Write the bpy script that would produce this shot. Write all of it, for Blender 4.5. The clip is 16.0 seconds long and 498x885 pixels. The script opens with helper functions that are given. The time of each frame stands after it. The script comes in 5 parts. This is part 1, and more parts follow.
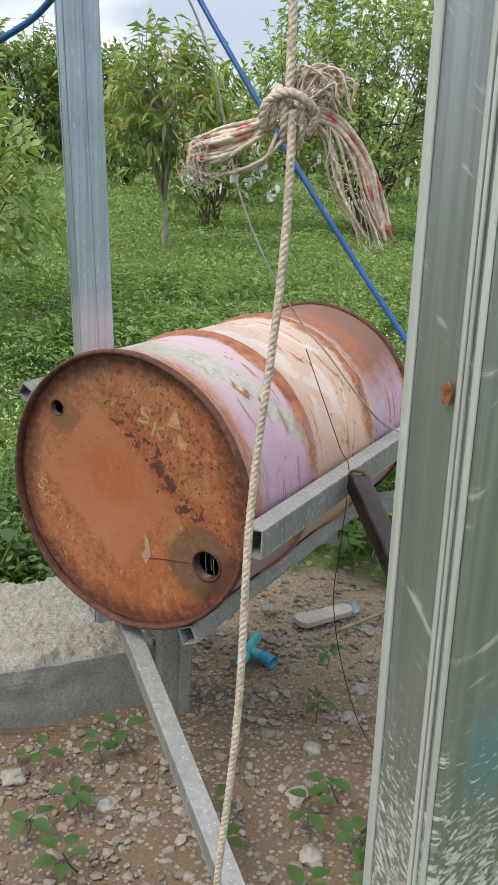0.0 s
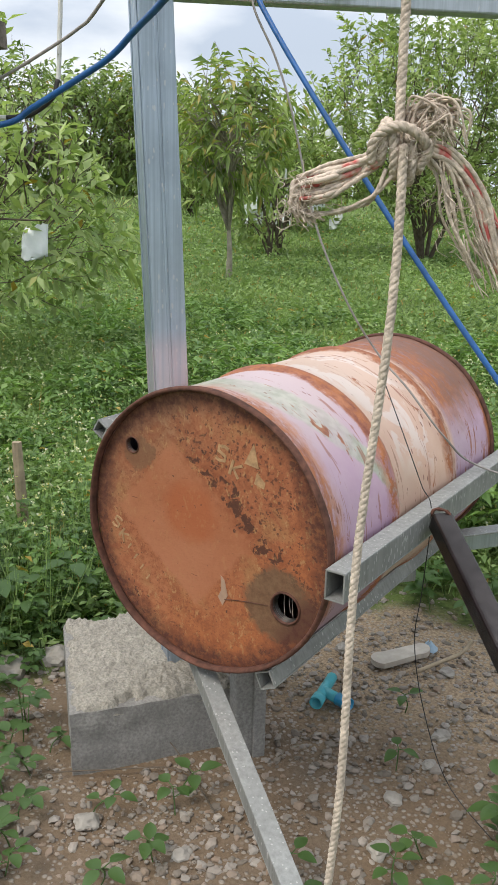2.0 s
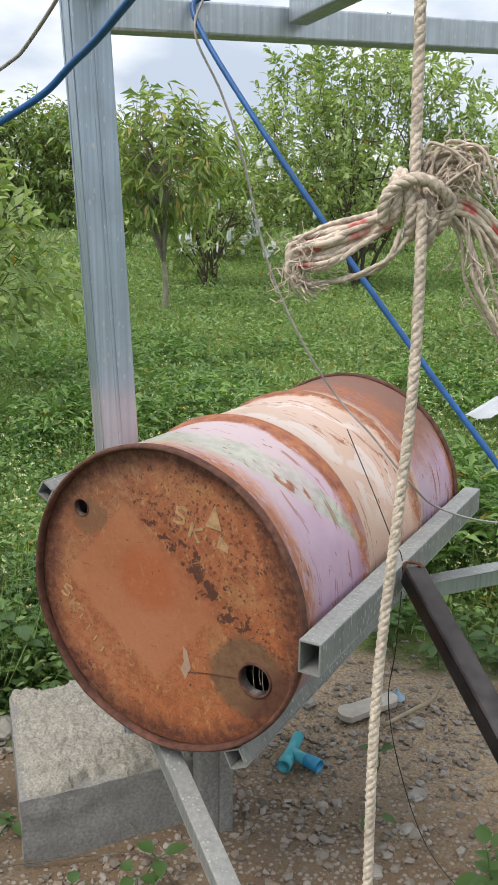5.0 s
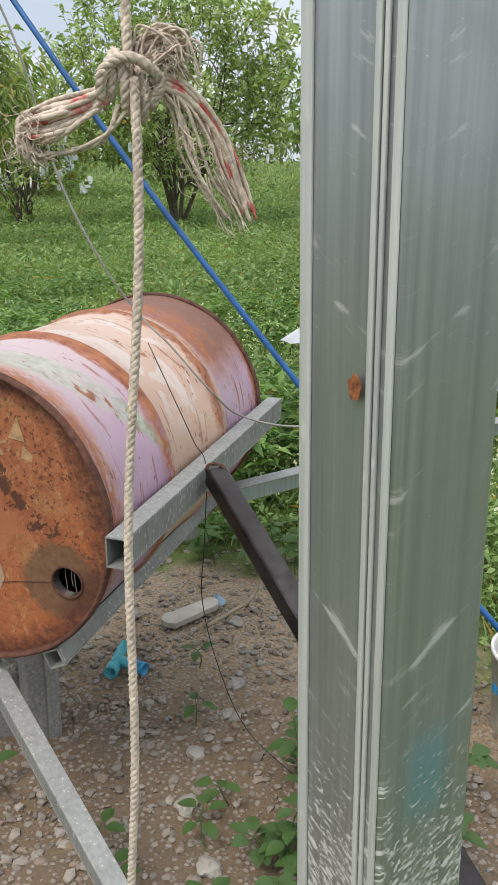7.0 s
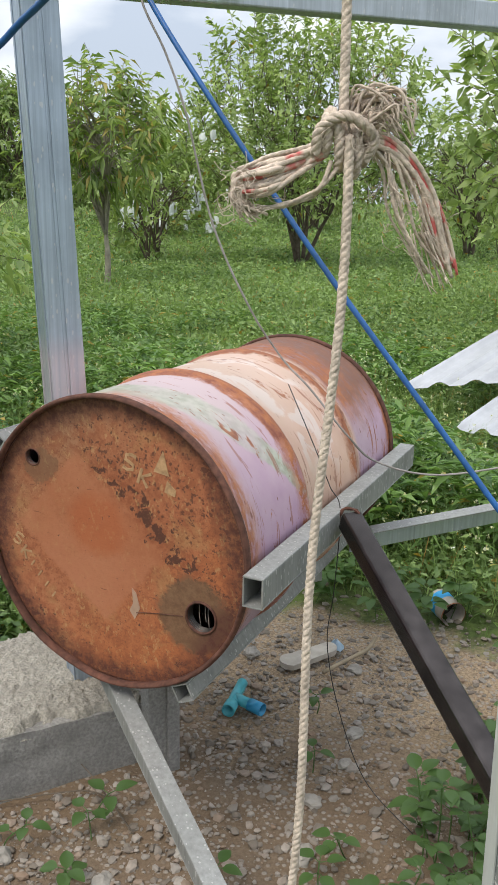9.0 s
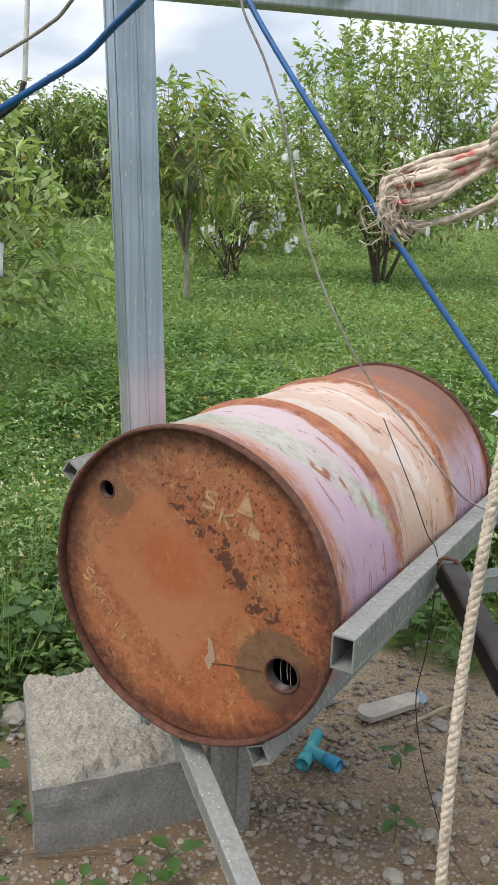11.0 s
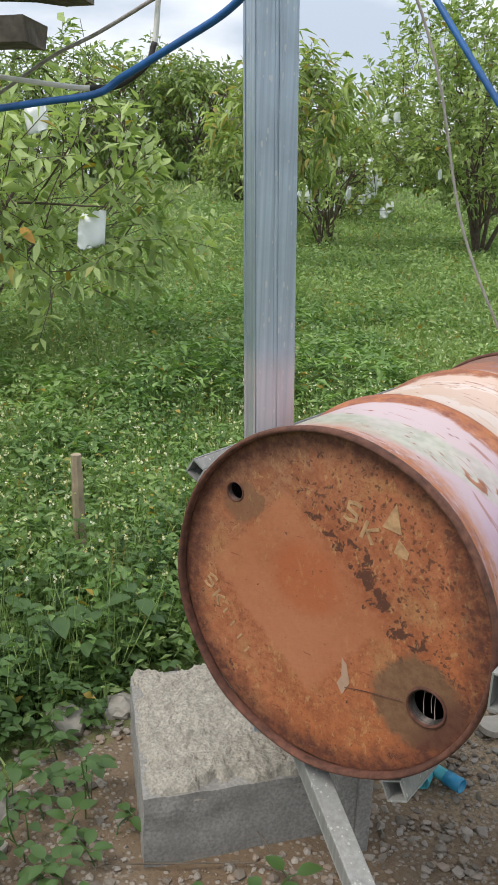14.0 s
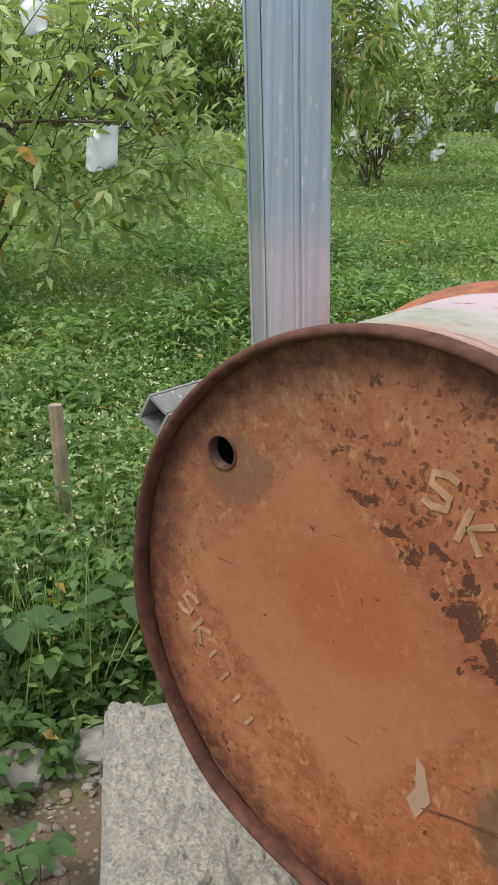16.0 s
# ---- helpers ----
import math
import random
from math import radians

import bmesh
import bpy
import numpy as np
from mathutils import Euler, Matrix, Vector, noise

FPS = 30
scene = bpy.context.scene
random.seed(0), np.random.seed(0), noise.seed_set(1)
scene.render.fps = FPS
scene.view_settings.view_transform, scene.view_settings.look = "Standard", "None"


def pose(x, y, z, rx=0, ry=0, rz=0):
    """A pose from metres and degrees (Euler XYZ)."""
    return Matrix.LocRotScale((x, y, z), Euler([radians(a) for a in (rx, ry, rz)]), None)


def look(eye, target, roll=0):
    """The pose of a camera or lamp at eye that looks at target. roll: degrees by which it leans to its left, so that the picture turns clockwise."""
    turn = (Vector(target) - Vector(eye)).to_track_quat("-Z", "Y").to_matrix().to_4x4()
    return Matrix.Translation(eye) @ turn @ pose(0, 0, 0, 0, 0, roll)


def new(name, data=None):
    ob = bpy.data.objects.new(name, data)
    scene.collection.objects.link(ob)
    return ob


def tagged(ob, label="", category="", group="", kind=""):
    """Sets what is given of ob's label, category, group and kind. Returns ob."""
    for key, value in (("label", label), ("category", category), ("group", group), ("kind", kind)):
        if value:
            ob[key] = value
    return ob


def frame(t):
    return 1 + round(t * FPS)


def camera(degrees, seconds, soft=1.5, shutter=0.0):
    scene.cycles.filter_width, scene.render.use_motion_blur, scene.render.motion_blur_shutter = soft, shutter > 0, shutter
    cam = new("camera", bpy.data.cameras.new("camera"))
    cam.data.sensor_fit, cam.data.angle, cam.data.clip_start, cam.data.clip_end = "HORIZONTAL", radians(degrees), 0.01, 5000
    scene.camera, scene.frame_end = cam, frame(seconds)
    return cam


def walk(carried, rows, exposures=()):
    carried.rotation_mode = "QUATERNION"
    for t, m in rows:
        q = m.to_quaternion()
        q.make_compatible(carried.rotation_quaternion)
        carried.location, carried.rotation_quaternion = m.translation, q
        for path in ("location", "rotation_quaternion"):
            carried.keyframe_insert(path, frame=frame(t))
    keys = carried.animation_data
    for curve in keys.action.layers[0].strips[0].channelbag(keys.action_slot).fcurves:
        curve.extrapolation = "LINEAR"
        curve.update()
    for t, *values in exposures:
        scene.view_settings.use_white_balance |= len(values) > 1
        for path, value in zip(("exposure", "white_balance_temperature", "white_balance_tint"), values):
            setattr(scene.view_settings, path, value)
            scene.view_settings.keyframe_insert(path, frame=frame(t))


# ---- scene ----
cam = camera(32.2, 16.0)
PATH = [
    (0, (0.036, 0.053, 1.271), (-0.883, 1.724, 0.67), 2.7),
    (0.5, (0.017, 0.061, 1.275), (-0.981, 1.7, 0.711), 1.8),
    (1, (0.006, 0.064, 1.279), (-1.037, 1.682, 0.736), 1.5),
    (1.5, (-0.004, 0.068, 1.28), (-1.066, 1.678, 0.75), 1.2),
    (2, (-0.017, 0.08, 1.278), (-1.069, 1.69, 0.73), 1.3),
    (2.5, (-0.048, 0.114, 1.267), (-1.082, 1.73, 0.702), 1.6),
    (3, (-0.081, 0.156, 1.276), (-1.091, 1.798, 0.742), 1.1),
    (3.2, (-0.099, 0.174, 1.284), (-1.098, 1.827, 0.765), 0.9),
    (5.3, (-0.113, 0.16, 1.3), (-1.038, 1.865, 0.813), 0.4),
    (5.5, (-0.106, 0.153, 1.293), (-1.013, 1.863, 0.791), 0.4),
    (6, (-0.076, 0.132, 1.276), (-0.903, 1.87, 0.732), 0.5),
    (6.5, (-0.038, 0.115, 1.269), (-0.686, 1.913, 0.682), 0.3),
    (7, (-0.02, 0.108, 1.262), (-0.596, 1.922, 0.646), 0.3),
    (7.5, (-0.04, 0.099, 1.27), (-0.689, 1.886, 0.649), 0.4),
    (8, (-0.045, 0.085, 1.275), (-0.785, 1.841, 0.665), 0.5),
    (8.2, (-0.062, 0.085, 1.26), (-0.815, 1.841, 0.671), 0.8),
    (10.3, (-0.089, 0.128, 1.29), (-1.011, 1.828, 0.782), 1.5),
    (10.5, (-0.108, 0.149, 1.284), (-1.038, 1.843, 0.768), 1.7),
    (11, (-0.17, 0.195, 1.265), (-1.138, 1.873, 0.769), 2.1),
    (11.5, (-0.241, 0.218, 1.28), (-1.275, 1.86, 0.795), 2.1),
    (12, (-0.302, 0.25, 1.295), (-1.379, 1.861, 0.804), 1.9),
    (12.5, (-0.333, 0.268, 1.298), (-1.444, 1.844, 0.768), 2.3),
    (13, (-0.345, 0.266, 1.295), (-1.473, 1.821, 0.738), 2.6),
    (13.5, (-0.339, 0.26, 1.297), (-1.458, 1.815, 0.723), 2.8),
    (14, (-0.327, 0.27, 1.282), (-1.442, 1.826, 0.703), 2.3),
    (14.5, (-0.325, 0.323, 1.233), (-1.439, 1.865, 0.613), 1.9),
    (15, (-0.373, 0.44, 1.21), (-1.543, 1.928, 0.564), 1.6),
    (15.5, (-0.461, 0.559, 1.171), (-1.671, 2.006, 0.505), 1.6),
    (16, (-0.631, 0.774, 1.072), (-1.812, 2.241, 0.398), 0.8),
]
walk(cam, [(t, look(eye, target, roll)) for t, eye, target, roll in PATH])


# ---- light ----
world = bpy.data.worlds.new("sky")
scene.world = world
world.use_nodes = True
wn = world.node_tree
bg = wn.nodes["Background"]
SUN_EL, SUN_AZ = 58.0, 200.0
sky = wn.nodes.new("ShaderNodeTexSky")
sky.sky_type, sky.sun_disc = "NISHITA", False
sky.sun_elevation, sky.sun_rotation = radians(SUN_EL), radians(SUN_AZ)
wtc = wn.nodes.new("ShaderNodeTexCoord")
wmap = wn.nodes.new("ShaderNodeMapping")
wmap.inputs["Scale"].default_value = (1.0, 1.0, 2.6)
wn.links.new(wtc.outputs["Generated"], wmap.inputs["Vector"])
wno = wn.nodes.new("ShaderNodeTexNoise")
wno.inputs["Scale"].default_value, wno.inputs["Detail"].default_value = 4.2, 8.0
wn.links.new(wmap.outputs["Vector"], wno.inputs["Vector"])
wr = wn.nodes.new("ShaderNodeValToRGB")
wr.color_ramp.elements[0].position, wr.color_ramp.elements[0].color = 0.38, (5.4, 6.1, 7.2, 1)
wr.color_ramp.elements[1].position, wr.color_ramp.elements[1].color = 0.6, (9.6, 9.9, 10.3, 1)
wn.links.new(wno.outputs["Fac"], wr.inputs["Fac"])
wm = wn.nodes.new("ShaderNodeMix")
wm.data_type = "RGBA"
wm.inputs[0].default_value = 0.9
wn.links.new(sky.outputs["Color"], wm.inputs[6])
wn.links.new(wr.outputs["Color"], wm.inputs[7])
# an overcast sky is brighter overhead than at the horizon
wsep = wn.nodes.new("ShaderNodeSeparateXYZ")
wn.links.new(wtc.outputs["Generated"], wsep.inputs["Vector"])
wlift = wn.nodes.new("ShaderNodeMapRange")
for k, v in enumerate((0.15, 1.0, 1.0, 1.75), 1):
    wlift.inputs[k].default_value = v
wn.links.new(wsep.outputs["Z"], wlift.inputs[0])
wscale = wn.nodes.new("ShaderNodeVectorMath")
wscale.operation = "SCALE"
wn.links.new(wm.outputs[2], wscale.inputs[0])
wn.links.new(wlift.outputs[0], wscale.inputs["Scale"])
wn.links.new(wscale.outputs[0], bg.inputs["Color"])
bg.inputs["Strength"].default_value = 0.09
sun = new("sun", bpy.data.lights.new("sun", "SUN"))
sun.data.energy, sun.data.angle, sun.data.color = 1.8, radians(26), (1.0, 0.92, 0.82)
sun.rotation_euler = (radians(90 - SUN_EL), 0, radians(180 - SUN_AZ))
scene.view_settings.exposure = 0.40


# directions along and across the frame of posts
U, W = Vector((0.61, 0.79, 0)).normalized(), Vector((-0.79, 0.61, 0)).normalized()


# ---- material helpers ----
def material(name, rough=0.7, metal=0.0, spec=0.4):
    m = bpy.data.materials.new(name)
    m.use_nodes = True
    b = m.node_tree.nodes["Principled BSDF"]
    b.inputs["Roughness"].default_value, b.inputs["Metallic"].default_value = rough, metal
    b.inputs["Specular IOR Level"].default_value = spec
    return m, m.node_tree, b


def coords(nt, scale=(1, 1, 1), turn=(0, 0, 0)):
    tc, mp = nt.nodes.new("ShaderNodeTexCoord"), nt.nodes.new("ShaderNodeMapping")
    mp.inputs["Scale"].default_value = scale
    mp.inputs["Rotation"].default_value = [radians(a) for a in turn]
    nt.links.new(tc.outputs["Object"], mp.inputs["Vector"])
    return mp.outputs["Vector"]


def noisy(nt, vec, scale, detail=4.0, rough=0.55, bend=0.0):
    n = nt.nodes.new("ShaderNodeTexNoise")
    n.inputs["Scale"].default_value, n.inputs["Detail"].default_value = scale, detail
    n.inputs["Roughness"].default_value, n.inputs["Distortion"].default_value = rough, bend
    nt.links.new(vec, n.inputs["Vector"])
    return n.outputs["Fac"]


def cells(nt, vec, scale, rnd=1.0):
    n = nt.nodes.new("ShaderNodeTexVoronoi")
    n.inputs["Scale"].default_value, n.inputs["Randomness"].default_value = scale, rnd
    nt.links.new(vec, n.inputs["Vector"])
    return n.outputs["Distance"], n.outputs["Color"]


def ramp(nt, fac, *stops):
    r = nt.nodes.new("ShaderNodeValToRGB")
    e = r.color_ramp.elements
    while len(e) < len(stops):
        e.new(0.5)
    for k, (p, c) in enumerate(stops):
        e[k].position = p
        e[k].color = (c, c, c, 1) if isinstance(c, (int, float)) else (*c, 1)
    nt.links.new(fac, r.inputs["Fac"])
    return r.outputs["Color"]


def put(nt, value, socket):
    if isinstance(value, bpy.types.NodeSocket):
        nt.links.new(value, socket)
    else:
        socket.default_value = value


def mix(nt, fac, a, b, mode="MIX"):
    m = nt.nodes.new("ShaderNodeMix")
    m.data_type, m.blend_type = "RGBA", mode
    put(nt, fac, m.inputs[0])
    put(nt, (*a, 1) if isinstance(a, tuple) else a, m.inputs[6])
    put(nt, (*b, 1) if isinstance(b, tuple) else b, m.inputs[7])
    return m.outputs[2]


def calc(nt, op, a, b=0.0, c=0.0):
    m = nt.nodes.new("ShaderNodeMath")
    m.operation = op
    for k, v in enumerate((a, b, c)):
        put(nt, v, m.inputs[k])
    return m.outputs[0]


def bump(nt, bsdf, height, strength=0.3, dist=0.01):
    b = nt.nodes.new("ShaderNodeBump")
    b.inputs["Strength"].default_value, b.inputs["Distance"].default_value = strength, dist
    nt.links.new(height, b.inputs["Height"])
    nt.links.new(b.outputs["Normal"], bsdf.inputs["Normal"])


def axes(nt, vec):
    s = nt.nodes.new("ShaderNodeSeparateXYZ")
    nt.links.new(vec, s.inputs["Vector"])
    return s.outputs["X"], s.outputs["Y"], s.outputs["Z"]


def band(nt, v, lo, hi, soft):
    """1 between lo and hi, falling to 0 over soft."""
    a = calc(nt, "DIVIDE", calc(nt, "SUBTRACT", v, lo - soft), soft)
    b = calc(nt, "DIVIDE", calc(nt, "SUBTRACT", hi + soft, v), soft)
    m = nt.nodes.new("ShaderNodeClamp")
    nt.links.new(calc(nt, "MINIMUM", a, b), m.inputs["Value"])
    return m.outputs["Result"]


def island(nt):
    return nt.nodes.new("ShaderNodeNewGeometry").outputs["Random Per Island"]


# ---- materials ----
def plain(name, colour, rough=0.6, metal=0.0, vary=0.25, scale=30.0, bumps=0.15, bdist=0.003):
    m, nt, b = material(name, rough, metal)
    v = coords(nt)
    n = noisy(nt, v, scale, 5)
    n2 = noisy(nt, v, scale * 0.15, 3)
    dark = tuple(c * (1 - vary) for c in colour)
    lite = tuple(min(1, c * (1 + vary)) for c in colour)
    c = mix(nt, ramp(nt, n, (0.3, 0.0), (0.7, 1.0)), dark, lite)
    c = mix(nt, ramp(nt, n2, (0.35, 0.0), (0.7, 0.5)), c, tuple(c0 * (1 - vary * 1.4) for c0 in colour))
    nt.links.new(c, b.inputs["Base Color"])
    bump(nt, b, n, bumps, bdist)
    return m


def galvanized(name, tint=(0.45, 0.49, 0.53), smear=0.0, rough=0.42, metal=0.75, wash=None):
    m, nt, b = material(name, rough, metal)
    v = coords(nt)
    streak = noisy(nt, coords(nt, (90, 90, 0.9)), 1.0, 6, 0.65)
    blot = noisy(nt, v, 9.0, 5, 0.6)
    c = mix(nt, ramp(nt, streak, (0.3, 0.0), (0.72, 1.0)), tuple(k * 0.74 for k in tint), tuple(k * 1.18 for k in tint))
    c = mix(nt, ramp(nt, blot, (0.42, 0.0), (0.75, 0.5)), c, tuple(k * 0.66 for k in tint))
    # short pale flecks of zinc bloom
    fac = calc(nt, "MULTIPLY", spots(nt, coords(nt, (1, 1, 0.35)), 150.0, 0.38, 1.0), 0.5)
    if smear:
        _, _, z = axes(nt, v)
        x, y, _ = axes(nt, v)
        u = calc(nt, "ADD", calc(nt, "MULTIPLY", x, U.x + W.x), calc(nt, "MULTIPLY", y, U.y + W.y))

        def slanting(across, along):
            """Noise drawn out along a slant that rises over the faces."""
            k = nt.nodes.new("ShaderNodeCombineXYZ")
            put(nt, calc(nt, "MULTIPLY", calc(nt, "SUBTRACT", calc(nt, "MULTIPLY", z, 0.86), calc(nt, "MULTIPLY", u, 0.5)), across), k.inputs[0])
            put(nt, calc(nt, "MULTIPLY", calc(nt, "ADD", calc(nt, "MULTIPLY", z, 0.5), calc(nt, "MULTIPLY", u, 0.86)), along), k.inputs[1])
            return k.outputs[0]
        low = ramp(nt, z, (0.84, 1.0), (0.98, 0.0))
        splash = noisy(nt, slanting(260, 110), 1.0, 6, 0.7, 0.3)
        wipe = noisy(nt, slanting(85, 16), 1.0, 6, 0.7, 0.2)
        f2 = ramp(nt, calc(nt, "ADD", splash, calc(nt, "MULTIPLY", low, 0.16)), (0.66, 0.0), (0.7, 0.9))
        f3 = ramp(nt, wipe, (0.59, 0.0), (0.66, 0.5))
        fac = calc(nt, "MAXIMUM", f2, f3)
        # a smudge of blue paint low down
        blue = calc(nt, "MULTIPLY", band(nt, z, 0.905, 0.935, 0.025), band(nt, calc(nt, "ADD", u, calc(nt, "MULTIPLY", splash, 0.01)), -0.04, -0.022, 0.014))
        w = calc(nt, "ADD", calc(nt, "MULTIPLY", x, W.x), calc(nt, "MULTIPLY", y, W.y))
        blue = calc(nt, "MULTIPLY", blue, band(nt, w, -0.09, -0.032, 0.003))
        c = mix(nt, calc(nt, "MULTIPLY", blue, 0.6), c, (0.2, 0.44, 0.6))
    c = mix(nt, fac, c, (0.58, 0.57, 0.54))
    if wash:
        # the drum's pale pinkish reflection, painted into the colour between two heights
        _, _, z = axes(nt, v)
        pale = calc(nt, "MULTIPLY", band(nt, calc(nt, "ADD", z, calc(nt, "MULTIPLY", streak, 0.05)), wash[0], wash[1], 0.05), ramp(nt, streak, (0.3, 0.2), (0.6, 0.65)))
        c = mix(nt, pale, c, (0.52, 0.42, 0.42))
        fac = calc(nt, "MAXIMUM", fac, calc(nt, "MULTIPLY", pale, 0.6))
    nt.links.new(c, b.inputs["Base Color"])
    nt.links.new(ramp(nt, fac, (0.0, metal), (0.8, 0.05)), b.inputs["Metallic"])
    nt.links.new(ramp(nt, blot, (0.3, rough - 0.08), (0.8, rough + 0.2)), b.inputs["Roughness"])
    bump(nt, b, streak, 0.06, 0.002)
    return m


def warped(nt, vec, scale, amount):
    """Coordinates bent by a noise, for ragged outlines."""
    n = nt.nodes.new("ShaderNodeTexNoise")
    n.inputs["Scale"].default_value, n.inputs["Detail"].default_value = scale, 3.0
    nt.links.new(vec, n.inputs["Vector"])
    a, b = nt.nodes.new("ShaderNodeVectorMath"), nt.nodes.new("ShaderNodeVectorMath")
    a.operation, b.operation = "MULTIPLY_ADD", "ADD"
    nt.links.new(n.outputs["Color"], a.inputs[0])
    a.inputs[1].default_value, a.inputs[2].default_value = (amount,) * 3, (-amount / 2,) * 3
    nt.links.new(vec, b.inputs[0])
    nt.links.new(a.outputs[0], b.inputs[1])
    return b.outputs[0]


def spots(nt, vec, scale, most, where):
    """Scattered round pits whose size follows chance and a field."""
    d, col = cells(nt, warped(nt, vec, scale * 1.6, 0.35 / scale), scale)
    r, _, _ = axes(nt, col)
    size = calc(nt, "MULTIPLY", calc(nt, "MULTIPLY", calc(nt, "POWER", r, 2.0), most), where)
    return ramp(nt, calc(nt, "SUBTRACT", size, d), (0.0, 0.0), (0.07, 1.0))


def lid_paint():
    """Brown-orange rusted drum head: faded paint, a smoother label square, pits and a dark edge."""
    m, nt, b = material("rusted_lid", 0.62, 0.0, 0.35)
    v = coords(nt)
    x, y, z = axes(nt, v)
    rr = calc(nt, "SQRT", calc(nt, "ADD", calc(nt, "MULTIPLY", x, x), calc(nt, "MULTIPLY", z, z)))
    big = noisy(nt, v, 5.0, 6, 0.6)
    fine = noisy(nt, v, 60.0, 8, 0.7)
    wash = noisy(nt, v, 8.0, 7, 0.68, 0.6)
    slope = calc(nt, "ADD", calc(nt, "MULTIPLY", x, 0.68), calc(nt, "MULTIPLY", z, 0.73))
    low = calc(nt, "SUBTRACT", calc(nt, "MULTIPLY", x, 0.6), calc(nt, "MULTIPLY", z, 0.8))
    c = mix(nt, ramp(nt, big, (0.35, 0.0), (0.65, 1.0)), (0.33, 0.112, 0.05), (0.39, 0.148, 0.07))
    # hotter orange low down, greyer tan high up
    c = mix(nt, ramp(nt, calc(nt, "ADD", low, calc(nt, "MULTIPLY", calc(nt, "SUBTRACT", wash, 0.5), 0.3)), (0.04, 0.0), (0.2, 0.7)), c, (0.37, 0.118, 0.038))
    c = mix(nt, ramp(nt, calc(nt, "ADD", calc(nt, "MULTIPLY", low, -1.0), calc(nt, "MULTIPLY", calc(nt, "SUBTRACT", wash, 0.5), 0.3)), (0.1, 0.0), (0.25, 0.75)), c, (0.26, 0.15, 0.085))
    c = mix(nt, ramp(nt, fine, (0.46, 0.0), (0.66, 0.7)), c, (0.21, 0.066, 0.027))
    c = mix(nt, ramp(nt, noisy(nt, v, 22.0, 8, 0.72, 0.4), (0.48, 0.0), (0.62, 0.6)), c, (0.22, 0.066, 0.027))
    c = mix(nt, ramp(nt, noisy(nt, v, 13.0, 8, 0.7, 0.5), (0.52, 0.0), (0.66, 0.5)), c, (0.36, 0.2, 0.085))
    # smoother square where a label once was, with a redder worn middle
    a = radians(40)
    xr = calc(nt, "SUBTRACT", calc(nt, "MULTIPLY", x, math.cos(a)), calc(nt, "MULTIPLY", z, math.sin(a)))
    zr = calc(nt, "ADD", calc(nt, "MULTIPLY", x, math.sin(a)), calc(nt, "MULTIPLY", z, math.cos(a)))
    rag = calc(nt, "MULTIPLY", calc(nt, "SUBTRACT", noisy(nt, v, 20, 6, 0.7), 0.5), 0.03)
    sq = calc(nt, "MULTIPLY", band(nt, calc(nt, "ADD", xr, rag), -0.165, 0.082, 0.01), band(nt, calc(nt, "ADD", zr, rag), -0.13, 0.072, 0.01))
    sq = calc(nt, "MULTIPLY", sq, ramp(nt, noisy(nt, v, 9, 5, 0.65), (0.3, 0.5), (0.6, 0.9)))
    c = mix(nt, sq, c, mix(nt, ramp(nt, big, (0.4, 0.0), (0.65, 1.0)), (0.355, 0.132, 0.064), (0.39, 0.152, 0.08)))
    dm = calc(nt, "SQRT", calc(nt, "ADD", calc(nt, "POWER", calc(nt, "ADD", x, 0.035), 2.0), calc(nt, "POWER", calc(nt, "SUBTRACT", z, 0.03), 2.0)))
    c = mix(nt, ramp(nt, calc(nt, "ADD", dm, calc(nt, "MULTIPLY", rag, 1.6)), (0.045, 0.6), (0.075, 0.0)), c, (0.34, 0.09, 0.032))
    # pits: a belt of large ones beside the square, fine ones beyond it, few on the rest
    belt = band(nt, calc(nt, "ADD", slope, rag), 0.075, 0.115, 0.025)
    belt = calc(nt, "MULTIPLY", belt, band(nt, low, -0.13, 0.11, 0.06))
    beyond = ramp(nt, slope, (0.06, 0.12), (0.1, 0.75))
    rim_near = ramp(nt, rr, (0.21, 0.0), (0.262, 0.8))
    off = calc(nt, "SUBTRACT", 1.0, calc(nt, "MULTIPLY", sq, 0.85))
    def pitted(scale, rough, field, gain, cut):
        n = calc(nt, "ADD", noisy(nt, v, scale, 4, rough, 0.5), calc(nt, "MULTIPLY", calc(nt, "MULTIPLY", field, off), gain))
        return ramp(nt, n, (cut, 0.0), (cut + 0.03, 1.0))
    large = pitted(48.0, 0.6, calc(nt, "MAXIMUM", belt, calc(nt, "MULTIPLY", rim_near, 0.6)), 0.17, 0.695)
    small = pitted(95.0, 0.55, calc(nt, "MAXIMUM", beyond, rim_near), 0.13, 0.7)
    dots = spots(nt, v, 120.0, 0.62, calc(nt, "MULTIPLY", calc(nt, "MAXIMUM", beyond, 0.4), off))
    pit = calc(nt, "MAXIMUM", large, calc(nt, "MULTIPLY", calc(nt, "MAXIMUM", small, dots), 0.8))
    c = mix(nt, calc(nt, "MULTIPLY", belt, ramp(nt, fine, (0.4, 0.1), (0.6, 0.6))), c, (0.22, 0.062, 0.024))
    c = mix(nt, calc(nt, "MULTIPLY", pit, 0.95), c, (0.075, 0.03, 0.019))
    scr = ramp(nt, noisy(nt, coords(nt, (30, 30, 220), (0, 52, 0)), 1.0, 2, 0.5, 0.3), (0.735, 0.0), (0.745, 0.7))
    c = mix(nt, scr, c, (0.14, 0.05, 0.03))
    # crisp rust grains and tan flecks
    grain = noisy(nt, v, 170.0, 6, 0.75)
